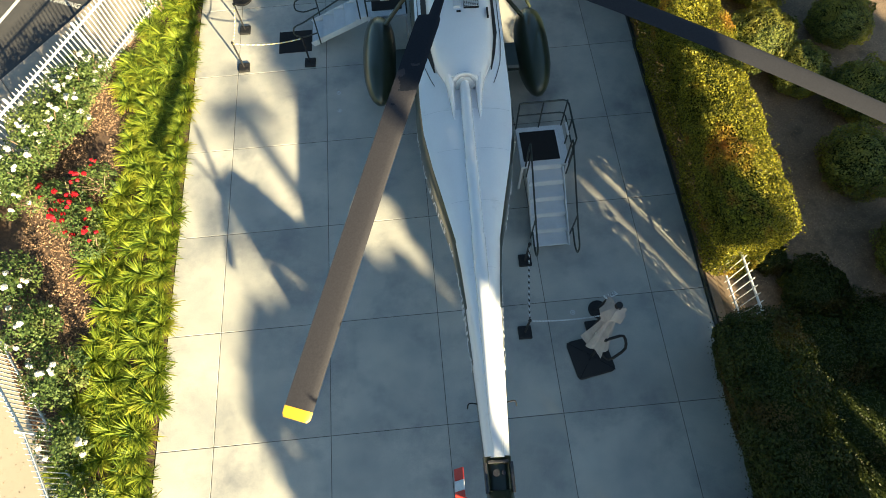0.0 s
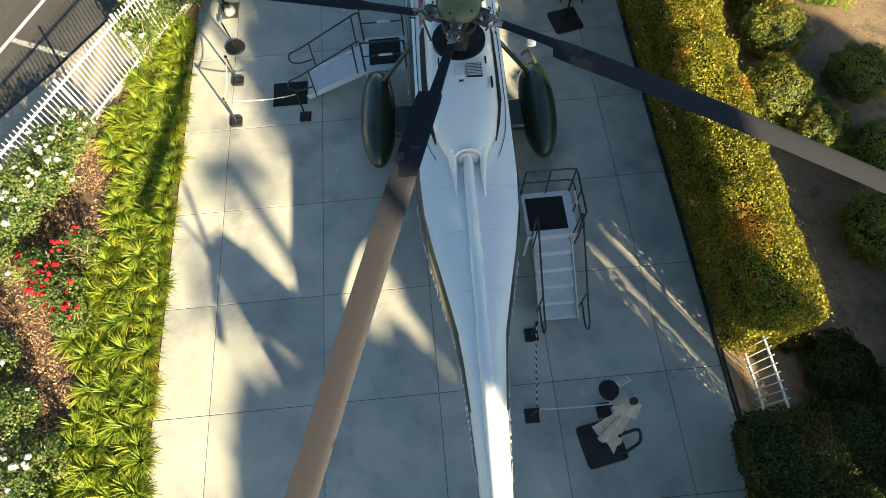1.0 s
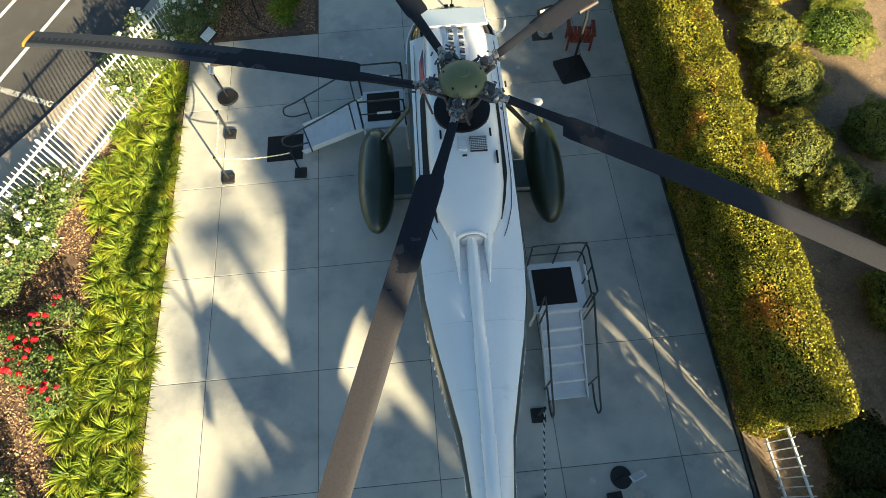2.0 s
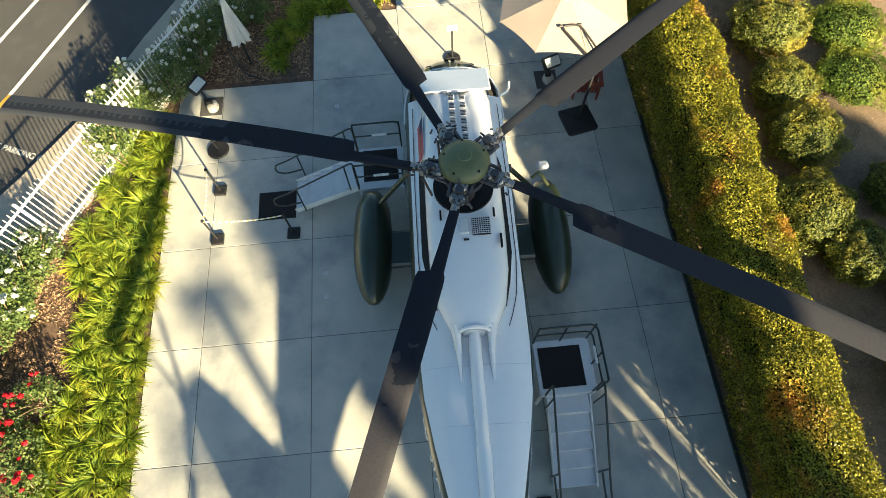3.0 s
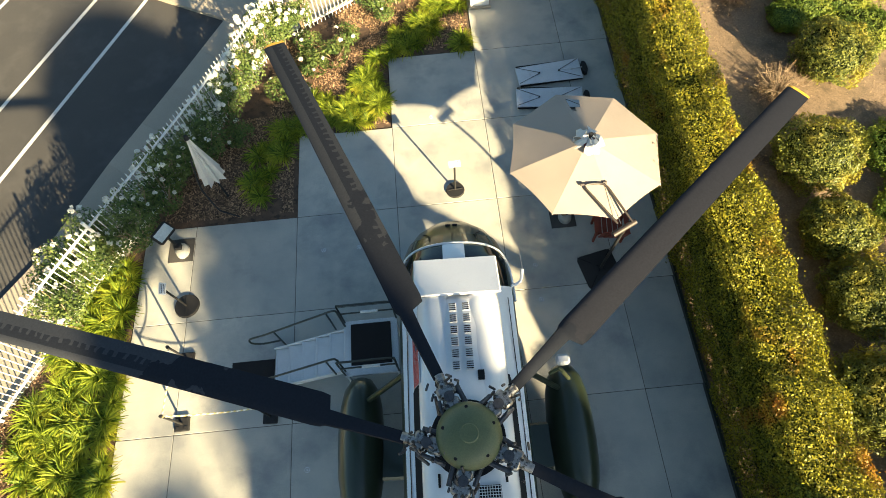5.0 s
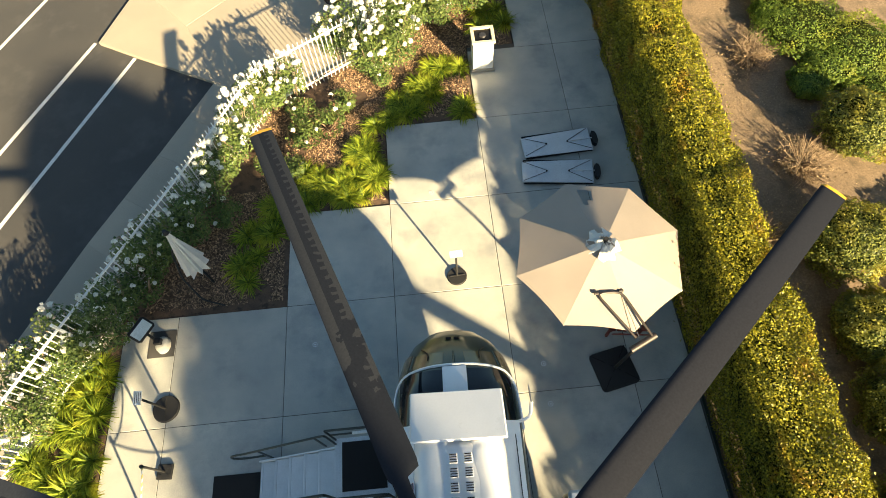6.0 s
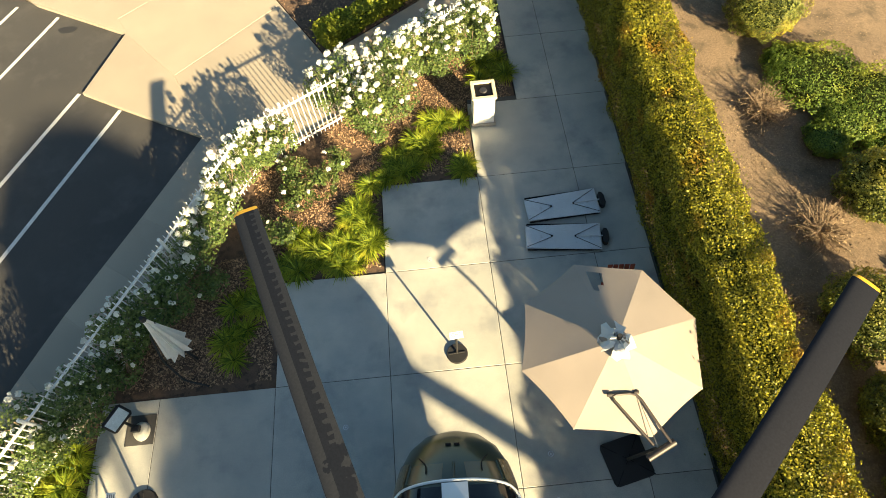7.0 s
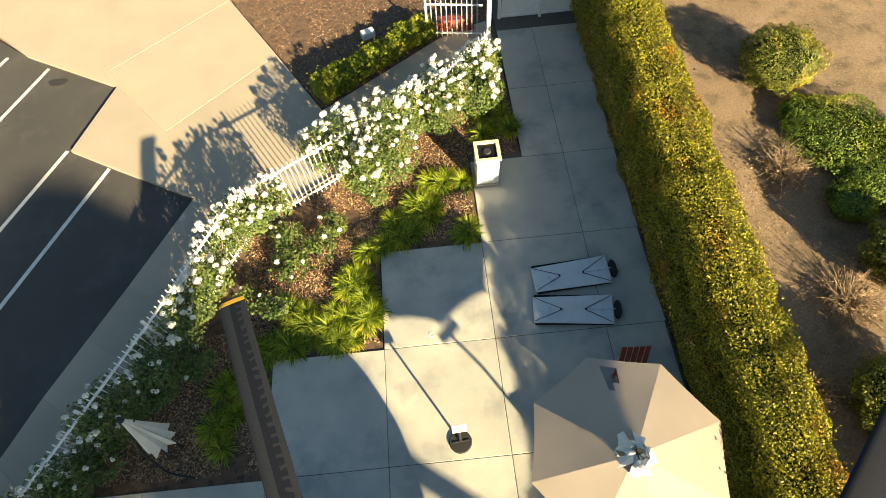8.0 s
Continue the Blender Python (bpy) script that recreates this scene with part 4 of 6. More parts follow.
# ---- trees that shade the pad from behind the tail ----
def shade_tree(a, h, ra, rh, seed, label, holes=0.0, n=5200):
    rng = np.random.default_rng(seed)
    x, y = a * 0.856 + 12.9, a * 0.5165 - 21.4
    tree = thing("tree", pose(x, y, -0.06), label, "tree", "shade trees")
    bm = bmesh.new()
    loft(bm, [[Vector((r * math.cos(t), r * math.sin(t), z)) for t in np.linspace(0, 2 * math.pi, 10, endpoint=False)] for r, z in ((0.30, 0), (0.22, 0.5), (0.19, h * 0.5), (0.14, h), (0.05, h + rh * 0.6))])
    part("trunk", bm, M["bark"], tree, "", True)
    for k in range(7):
        t = 2 * math.pi * k / 7 + rng.random()
        bm = bmesh.new()
        z0 = h - rh * 0.7 + rng.random() * rh * 0.6
        tube(bm, [(0, 0, z0), (ra * 0.4 * math.cos(t), ra * 0.4 * math.sin(t), z0 + rh * 0.3), (ra * 0.8 * math.cos(t), ra * 0.8 * math.sin(t), z0 + rh * 0.45)], 0.05, 6)
        part("limb", bm, M["bark"], tree)
    u = rng.normal(size=(n, 3))
    u /= np.linalg.norm(u, axis=1, keepdims=True)
    r = rng.random(n) ** 0.4
    P = u * r[:, None] * np.array((ra, ra, rh)) + np.array((0, 0, h))
    f = np.array([noise.fractal(Vector(p * 0.55 + np.array((seed, 0, 0))), 1.0, 2.0, 3) for p in P])
    P = P[f > -0.25 + holes]
    quads("crown", P, rng.normal(size=P.shape), 0.24 * (0.6 + 0.8 * rng.random(len(P))), L["frond"], tree, 1.8, rng, "stuff")
    return tree


shade_tree(-1.1, 10.4, 2.42, 2.7, 21, "broad leafy tree behind the display pad", -0.12, 7500)
shade_tree(-5.15, 7.3, 1.78, 2.1, 22, "small leafy tree behind the display pad", -0.05, 6500)
shade_tree(-7.3, 7.4, 1.7, 1.55, 25, "small leafy tree behind the display pad", 0.12)
shade_tree(-1.4, 6.7, 1.75, 1.2, 26, "low leafy tree behind the hedge", -0.15, 7000)
shade_tree(1.4, 11.2, 1.15, 2.2, 23, "leafy tree with open gaps in its crown", 0.2)
shade_tree(-1.6, 15.0, 2.15, 1.7, 27, "tall broad tree far behind the helicopter", -0.05, 9000)

shade_tree(1.15, 9.1, 0.75, 0.75, 28, "small open tree behind the hedge", -0.05, 2200)
shade_tree(2.15, 12.9, 0.85, 0.95, 29, "slender leafy tree behind the gate", -0.1, 2600)
shade_tree(0.3, 13.75, 1.15, 1.15, 38, "tall airy tree far behind the tail", -0.2, 420)
shade_tree(-2.82, 7.6, 0.62, 1.9, 39, "slim young tree behind the display pad", -0.15, 3000)
shade_tree(6.6, 6.4, 2.6, 1.6, 36, "spreading tree on the slope", -0.1, 7000)
shade_tree(4.2, 5.8, 2.4, 1.4, 30, "low spreading tree on the slope", -0.05)
shade_tree(9.4, 7.9, 2.1, 1.6, 24, "leafy tree on the slope", 0.0)


def palm(a, h, r, seed, label):
    """A fan of long feathered fronds on a tall thin trunk."""
    rng = np.random.default_rng(seed)
    x, y = a * 0.856 + 12.9, a * 0.5165 - 21.4
    tree = thing("palm_tree", pose(x, y, -0.06), label, "palm tree", "palms")
    bm = bmesh.new()
    loft(bm, [[Vector((q * math.cos(t), q * math.sin(t), z)) for t in np.linspace(0, 2 * math.pi, 10, endpoint=False)] for q, z in ((0.28, 0), (0.2, 0.6), (0.16, h * 0.6), (0.15, h), (0.05, h + 0.2))])
    part("trunk", bm, M["bark"], tree, "", True)
    for k in range(15):
        t, up = 2 * math.pi * k / 15 + rng.random() * 0.2, rng.uniform(-0.3, 1.2)
        d = np.array((math.cos(t), math.sin(t), 0))
        s = np.array((-math.sin(t), math.cos(t), 0))
        V, F = [], []
        p, el = np.array((0, 0, h)), up
        ln = r * rng.uniform(0.85, 1.1)
        for i in range(15):
            p = p + (d * math.cos(el) + np.array((0, 0, math.sin(el)))) * ln / 15
            el -= 0.11
            w = 0.55 * math.sin(math.pi * (0.12 + 0.86 * i / 14)) + 0.05
            for g in (-1, 1):
                q = p + g * s * w + d * w * 0.5 - np.array((0, 0, 0.25 * w))
                b = len(V)
                V += [tuple(p), tuple(p + d * 0.036), tuple(q + d * 0.012), tuple(q)]
                F.append((b, b + 1, b + 2, b + 3))
        me = bpy.data.meshes.new("frond")
        me.from_pydata(V, [], F)
        me.materials.append(L["frond"])
        ob = new("frond", me)
        ob.parent = tree
    return tree


palm(-6.4, 9.95, 1.2, 31, "tall palm tree behind the display pad")
palm(-0.7, 15.5, 1.4, 34, "tall palm tree far behind the display pad")
palm(-4.95, 11.2, 0.95, 37, "slim palm tree behind the display pad")
palm(-3.05, 14.2, 1.1, 35, "tall palm tree far behind the display pad")
palm(-2.9, 11.5, 1.35, 33, "tall palm tree behind the display pad")

# ---- fence ----
def picket_fence(line, height, label, spacing=0.118, name="fence"):
    f = thing(name, pose(line[0][0], line[0][1], -0.03), label, "fence")
    o = Vector((line[0][0], line[0][1], 0))
    bmp = bmesh.new()
    box(bmp, 0, 0, height / 2, 0.022, 0.022, height, 0.004)
    box(bmp, 0, 0, height + 0.012, 0.014, 0.014, 0.03)
    me = mesh_of(bmp, "picket", M["fence"])
    for a, c in zip(line, line[1:]):
        a, c = Vector((*a, 0)) - o, Vector((*c, 0)) - o
        d = (c - a)
        yaw = math.atan2(d.y, d.x)
        for z in (0.16, height - 0.14):
            bm = bmesh.new()
            box(bm, d.length / 2, 0, 0, d.length, 0.045, 0.045, 0.005)
            part("rail", bm, M["fence"], f, at=Matrix.Translation(a + Vector((0, 0, z))) @ Matrix.Rotation(yaw, 4, "Z"))
        bm = bmesh.new()
        box(bm, 0, 0, (height + 0.08) / 2, 0.065, 0.065, height + 0.08, 0.008)
        part("post", bm, M["fence"], f, at=Matrix.Translation(a) @ Matrix.Rotation(yaw, 4, "Z"))
        n = int(d.length / spacing)
        for k in range(1, n):
            ob = new("picket", me)
            ob.parent = f
            ob.matrix_basis = Matrix.Translation(a + d * k / n) @ Matrix.Rotation(yaw, 4, "Z")
    return f


FENCE_LINE = [(-13.0, -4.4), (-10.86, -0.4), (-9.62, 1.9), (-8.54, 3.95), (-7.6, 5.6), (-6.5, 7.5), (-5.55, 9.2), (-4.0, 12.3), (-3.15, 12.75), (-1.35, 13.85), (1.1, 15.45), (2.5, 16.9)]
picket_fence(FENCE_LINE, 1.64, "tall white metal picket fence between roses and parking lot", 0.125)
picket_fence([(-10.9, -5.9), (-9.25, -8.2), (-7.9, -10.6)], 1.22, "white metal picket fence behind the rose bed", 0.125)
picket_fence([(5.82, -5.8), (5.86, -7.35)], 1.2, "pale metal picket panel between two hedges", 0.17)
bm = bmesh.new()
box(bm, 5.52, -6.55, 0.0, 0.2, 1.5, 0.05, 0.01)
tagged(part("timber_board", bm, M["twig"]), "weathered brown timber board on the ground by the pickets", "board")

# end gate of the walkway
gate = thing("double_gate", pose(4.4, 19.2, -0.01), "white double gate closing the concrete walkway", "gate")
for s in (-1, 1):
    bm = bmesh.new()
    box(bm, s * 0.62, 0, 0.92, 1.18, 0.03, 1.70, 0.005)
    leafp = part("gate_leaf", bm, M["fence"], gate)
    for z in (0.12, 0.9, 1.72):
        bm = bmesh.new()
        box(bm, s * 0.62, -0.03, z, 1.2, 0.05, 0.09, 0.008)
        part("cross_rail", bm, M["fence"], leafp)
for x in (-1.27, 0.0, 1.27):
    bm = bmesh.new()
    box(bm, x, 0.02 if x else -0.06, 0.95, 0.09, 0.09, 1.9, 0.01)
    part("gate_post", bm, M["fence"], gate)
bm = bmesh.new()
box(bm, 2.62, 17.95, 0.95, 0.12, 0.12, 1.95, 0.012)
tagged(part("post", bm, M["fence"]), "tall white wooden post beside the roses", "post")
picket_fence([(0.85, 18.75), (2.5, 18.45)], 1.3, "white picket fence around a planter", 0.14)
bm = bmesh.new()
box(bm, 1.7, 18.95, 0.2, 1.2, 0.3, 0.42, 0.02)
tagged(part("planter_box", bm, M["rust"]), "reddish brown planter box behind the pickets", "planter")
bm = bmesh.new()
box(bm, 0, 0, 0.11, 0.42, 0.28, 0.24, 0.03)
tagged(part("utility_box", bm, M["alu"], at=pose(-1.0, 19.0, -0.02, 0, 0, 20)), "small pale grey utility box on the mulch", "utility box")

# ---- plants of the bed ----
def lily_mesh(seed, blades=175):
    """An arching tuft of long narrow leaves."""
    rng = np.random.default_rng(seed)
    V, F = [], []
    for k in range(blades):
        t = rng.random() * 2 * math.pi
        ln, up = rng.uniform(0.26, 0.54), rng.uniform(0.35, 1.45)
        w = rng.uniform(0.009, 0.016)
        r0 = rng.random() * 0.10
        d = np.array((math.cos(t), math.sin(t), 0))
        s = np.array((-math.sin(t), math.cos(t), 0))
        p = d * r0
        el = up
        for i in range(6):
            ww = w * (1.0, 1.1, 1.05, 0.85, 0.55, 0.1)[i]
            V += [p - s * ww + np.array((0, 0, 0.006)), p + s * ww]
            p = p + (d * math.cos(el) + np.array((0, 0, math.sin(el)))) * ln / 5
            el -= rng.uniform(0.18, 0.42)
            p[2] = max(p[2], 0.015)
            if i:
                b = len(V) - 4
                F.append((b, b + 1, b + 3, b + 2))
    me = bpy.data.meshes.new("daylily")
    me.from_pydata([tuple(v) for v in V], [], F)
    me.materials.append(L["lily"])
    return me


rng = np.random.default_rng(5)
lilies = [lily_mesh(100 + k) for k in range(6)]
spots = []
for y in np.arange(-13.5, 5.6, 0.40):
    edge = -7.34 + 0.06 * math.sin(y * 3.1)
    wide = 1.55 + 0.25 * math.sin(y * 1.3) - (0.5 if y > 3.5 else 0)
    for x in np.arange(edge, edge - wide, -0.40):
        if rng.random() < 0.93:
            spots.append((x + rng.normal() * 0.07, y + rng.normal() * 0.08, 1.0))
for cx, cy, rx, ry, n in ((-1.55, 9.55, 0.62, 0.85, 11), (-1.8, 10.6, 0.5, 0.4, 4), (-2.6, 9.6, 0.55, 0.5, 7), (-2.1, 9.2, 0.5, 0.4, 7), (-1.3, 10.3, 0.4, 0.5, 5), (-3.3, 9.1, 0.5, 0.3, 5), (0.0, 12.1, 0.5, 0.4, 4), (-3.7, 8.9, 0.4, 0.45, 4), (-4.2, 7.6, 0.55, 0.9, 9), (-0.4, 11.75, 0.55, 0.4, 6), (0.55, 12.35, 0.6, 0.5, 6), (1.15, 11.75, 0.3, 0.35, 3), (0.9, 13.0, 0.5, 0.4, 6), (2.35, 14.9, 0.5, 0.6, 7), (-1.0, 11.3, 0.4, 0.3, 3)):
    for k in range(n):
        t, r = rng.random() * 6.28, math.sqrt(rng.random())
        spots.append((cx + rx * r * math.cos(t), cy + ry * r * math.sin(t), 0.95))
for k, (x, y, s) in enumerate(spots[:296]):
    ob = new("daylily", lilies[k % 6])
    sc = s * rng.uniform(0.75, 1.12)
    ob.matrix_basis = pose(x, y, -0.035, 0, 0, rng.random() * 360) @ Matrix.Diagonal((sc, sc, sc, 1))
    tagged(ob, "tuft of long arching bright green daylily leaves", "plant", "daylilies along the bed")


def blossoms(name, parent, P, rng, material, size):
    """Roses: each one is a cup of overlapping petals."""
    C, N, S = [], [], []
    for p in P:
        s = size * rng.uniform(0.7, 1.25)
        for k in range(11):
            u = rng.normal(size=3)
            u[2] = abs(u[2]) + 0.2
            u /= np.linalg.norm(u)
            C.append(p + u * s * 0.42), N.append(u + rng.normal(size=3) * 0.2), S.append(s * 0.8)
    if C:
        quads(name, np.array(C), np.array(N), np.array(S), material, parent, 1.1, rng, "stuff", fold=0.5)


def rose_bush(x, y, r, h, seed, flowers, colour, label):
    rng = np.random.default_rng(seed)
    b = thing("rose_bush", pose(x, y, -0.03), label, "rose bush", "roses of the bed")
    for k in range(6):
        t = rng.random() * 6.28
        bm = bmesh.new()
        tube(bm, [(0.03 * math.cos(t), 0.03 * math.sin(t), 0), (r * 0.3 * math.cos(t), r * 0.3 * math.sin(t), h * 0.45), (r * 0.7 * math.cos(t + 0.3), r * 0.7 * math.sin(t + 0.3), h * 0.85)], 0.011, 5)
        part("stem", bm, M["twig"], b)
    n = int(4300 * r * r / 0.49)
    u = rng.normal(size=(n, 3))
    u /= np.linalg.norm(u, axis=1, keepdims=True)
    rad = rng.random(n) ** 0.45
    P = u * rad[:, None] * np.array((r, r, h * 0.42)) + np.array((0, 0, h * 0.60))
    f = np.array([noise.fractal(Vector(p * 2.4 + np.array((seed * 1.7, 0, 0))), 1.0, 2.0, 3) for p in P])
    k = f > -0.12
    P, u = P[k], u[k]
    N = u * 0.6 + np.array((0, 0, 0.7)) + rng.normal(size=P.shape) * 0.5
    quads("leaves", P, N, 0.040 * (0.6 + 0.8 * rng.random(len(P))), L["rose"], b, 1.5, rng, "stuff")
    q = rng.normal(size=(flowers, 3))
    q[:, 2] = np.abs(q[:, 2]) + 0.25
    q /= np.linalg.norm(q, axis=1, keepdims=True)
    # blooms stand in clusters
    F = q * np.array((r, r, h * 0.45)) * rng.uniform(0.75, 1.05, (flowers, 1)) + np.array((0, 0, h * 0.62))
    if flowers > 8:
        F[1::3] = F[0::3][: len(F[1::3])] + rng.normal(size=(len(F[1::3]), 3)) * 0.05
    blossoms("blossoms", b, F, rng, L[colour], (0.108 if flowers > 20 else 0.088) if colour == "petal_w" else 0.10)
    return b


def along(line, step, off, rng, jitter=0.15):
    out = []
    for a, c in zip(line, line[1:]):
        a, c = Vector(a), Vector(c)
        d = (c - a).normalized()
        n = Vector((d.y, -d.x))
        k = 0.0
        while k < (c - a).length:
            p = a + d * k + n * (off + rng.normal() * jitter)
            out.append((p.x, p.y))
            k += step
    return out


WHITE = "rose bush with many open white blooms by the fence"
FEW = "leafy green rose bush with scattered white blooms"
rng = np.random.default_rng(9)
seed = 300
for x, y in along([(-12.4, -3.2), (-10.86, -0.4), (-9.95, 1.3)], 0.62, 0.42, rng, 0.28):
    rose_bush(x, y, rng.uniform(0.5, 0.8), rng.uniform(1.15, 1.6), seed, 13, "petal_w", FEW); seed += 1
for x, y in along([(-8.5, 4.0), (-7.6, 5.6), (-6.5, 7.5), (-5.55, 9.2)], 0.52, 0.14, rng, 0.34):
    rose_bush(x, y, rng.uniform(0.5, 0.8), rng.uniform(1.2, 1.75), seed, 9, "petal_w", FEW); seed += 1
for x, y in along([(-5.4, 9.5), (-4.0, 12.3), (-3.15, 12.75)], 0.62, 0.18, rng, 0.16):
    rose_bush(x, y, rng.uniform(0.45, 0.65), rng.uniform(1.35, 1.7), seed, 22, "petal_w", WHITE); seed += 1
for x, y in along([(-3.3, 12.85), (-1.4, 13.85), (1.1, 15.45), (2.4, 16.8)], 0.50, 0.12, rng, 0.34):
    if x < -2.3:
        continue
    rose_bush(x, y, rng.uniform(0.55, 0.85), rng.uniform(1.45, 2.0), seed, 34, "petal_w", WHITE); seed += 1
for x, y, r in ((-10.9, -2.4, 0.7), (-10.6, -4.7, 0.75), (-9.9, -5.9, 0.7), (-9.2, -7.0, 0.75), (-8.75, -8.4, 0.6), (-8.3, -9.6, 0.6), (-9.9, -0.2, 0.45), (-9.7, 1.3, 0.4)):
    rose_bush(x, y, r, rng.uniform(0.9, 1.2), seed, 9, "petal_w", FEW); seed += 1
for x, y, r, n in ((-9.35, -3.2, 0.62, 16), (-9.05, -2.2, 0.55, 7), (-9.85, -2.6, 0.55, 8), (-8.95, -3.9, 0.45, 5)):
    rose_bush(x, y, r, 0.95, seed, n, "petal_r", "leafy rose bush with deep red blooms"); seed += 1
for x, y, r, n in ((-3.0, 10.9, 0.5, 3), (-3.9, 10.1, 0.4, 2), (-2.0, 11.9, 0.4, 2), (-0.9, 12.7, 0.35, 5), (-2.4, 11.2, 0.5, 1), (-3.3, 9.9, 0.4, 1), (-4.9, 8.7, 0.45, 2), (-3.1, 11.7, 0.45, 4)):
    rose_bush(x, y, r, 0.7, seed, n, "petal_w", FEW); seed += 1

# loose bark chips and leaf litter
def inside(x, y, poly):
    """Whether the point lies within the outline."""
    hit = False
    for (xa, ya), (xb, yb) in zip(poly, poly[1:] + poly[:1]):
        if (ya > y) != (yb > y) and x < xa + (y - ya) / (yb - ya) * (xb - xa):
            hit = not hit
    return hit


def scatter(name, polys, n, size, material, label, category, seed, z=0.0, lift=0.02, within=()):
    rng = np.random.default_rng(seed)
    P = []
    for x0, x1, y0, y1, share in polys:
        k = int(n * share)
        P.append(np.stack([rng.uniform(x0, x1, k), rng.uniform(y0, y1, k), z + rng.random(k) * lift], 1))
    P = np.concatenate(P)
    f = np.array([noise.noise(Vector(p * 1.1)) for p in P])
    P = P[f > -0.45]
    if within:
        P = P[np.array([any(inside(p[0], p[1], q) for q in within) for p in P])]
    N = np.array((0, 0, 1.0)) + rng.normal(size=P.shape) * 0.45
    return quads(name, P, N, size * (0.5 + rng.random(len(P))), material, None, 2.2, rng, "stuff", label, category)


M["chip"] = mat("bark_chip", (0.38, 0.25, 0.15), (0.19, 0.12, 0.07), 8, 0.9, bump=0, island=0.75)
scatter("bark_chips", [(-11.0, -8.6, -13, 3.5, 0.45), (-6.8, -3.5, 6.4, 9.5, 0.15), (-4.2, -1.0, 8.9, 12.4, 0.15), (-2.5, 1.5, 11.4, 13.9, 0.15), (-0.5, 2.9, 13.0, 16.8, 0.16), (-6.4, 2.8, 16.0, 23.5, 0.45)], 80000, 0.027, M["chip"], "loose reddish brown bark chips on the bed", "mulch", 41, -0.03, within=(bed, FAR_BED))
M["litter"] = mat("leaf_litter", (0.32, 0.24, 0.14), (0.18, 0.12, 0.07), 8, 0.9, bump=0, island=0.5)
scatter("leaf_litter", [(6.4, 13.5, -12, 20, 1.0)], 60000, 0.016, M["litter"], "dry leaves and twigs littering the soil", "litter", 42, -0.072, 0.03)


def bush(x, y, r, h, seed, material, label, n=20000, leaf=0.032, name="bush"):
    rng = np.random.default_rng(seed)
    b = thing(name, pose(x, y, -0.07), label, "bush", "bushes on the slope")
    bm = bmesh.new()
    bmesh.ops.create_icosphere(bm, subdivisions=3, radius=1.0)
    for v in bm.verts:
        d = v.co.normalized()
        v.co = Vector((d.x * r * 0.74, d.y * r * 0.74, max(-0.0, h * 0.5 + d.z * h * 0.36))) * (1 + 0.16 * noise.noise(d * 2.2 + Vector((seed, 0, 0))))
    # same dark core, painting the shade behind the bush's leaves
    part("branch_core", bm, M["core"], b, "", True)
    u = rng.normal(size=(n, 3))
    u /= np.linalg.norm(u, axis=1, keepdims=True)
    lump = np.array([noise.fractal(Vector(q * 2.2) + Vector((seed, 0, 0)), 1.0, 2.0, 3) for q in u])
    P = u * np.array((r, r, h * 0.5)) * (1.03 + lump[:, None] * 0.30 - rng.exponential(0.08, (n, 1))) + np.array((0, 0, h * 0.5))
    P[:, 2] = np.maximum(P[:, 2], 0.02)
    quads("foliage", P, u + rng.normal(size=P.shape) * 0.5, leaf * (0.6 + 0.8 * rng.random(n)), material, b, 1.5, rng, "stuff")
    return b


RB = "rounded green bush with yellow-green sunlit leaves on bare soil"
for k, (x, y, r, h) in enumerate(((9.42, 6.32, 1.02, 1.25), (9.16, 4.3, 0.80, 1.1), (9.08, 2.6, 0.90, 1.15), (8.55, 0.55, 0.95, 1.1), (9.25, -0.6, 0.75, 1.0), (9.75, -3.6, 0.95, 1.2), (10.6, -1.6, 0.9, 1.2), (10.9, 0.9, 0.8, 1.1), (10.98, 9.4, 0.98, 1.3), (10.42, 15.72, 1.0, 1.4), (10.2, -6.0, 1.0, 1.2))):
    bush(x, y, r, h, 500 + k, L["bush"], RB)
for k, (x, y, r, h) in enumerate(((11.2, 13.3, 1.3, 0.55), (12.3, 12.2, 1.3, 0.6), (11.5, 11.8, 0.9, 0.5), (10.65, 11.2, 0.55, 0.4), (10.75, 13.9, 0.75, 0.45), (12.4, 10.6, 1.0, 0.5), (11.4, 4.6, 1.0, 0.5), (11.9, 6.4, 1.0, 0.5), (7.75, -6.5, 0.75, 0.35), (7.4, -7.9, 1.0, 0.5), (7.5, -9.4, 1.2, 0.5), (7.3, -11, 1.2, 0.5), (6.95, -5.6, 0.45, 0.3), (8.8, -7.8, 1.0, 0.5), (9.2, -9.6, 1.3, 0.5), (8.9, -11.5, 1.3, 0.5))):
    # plants at y < -5 take the leaf colour darkened for shade
    bush(x, y, r, h, 540 + k, L["hedge_shade"] if y < -5 else L["cover"], "low sprawling green groundcover on the slope", 11000, 0.034, "groundcover")
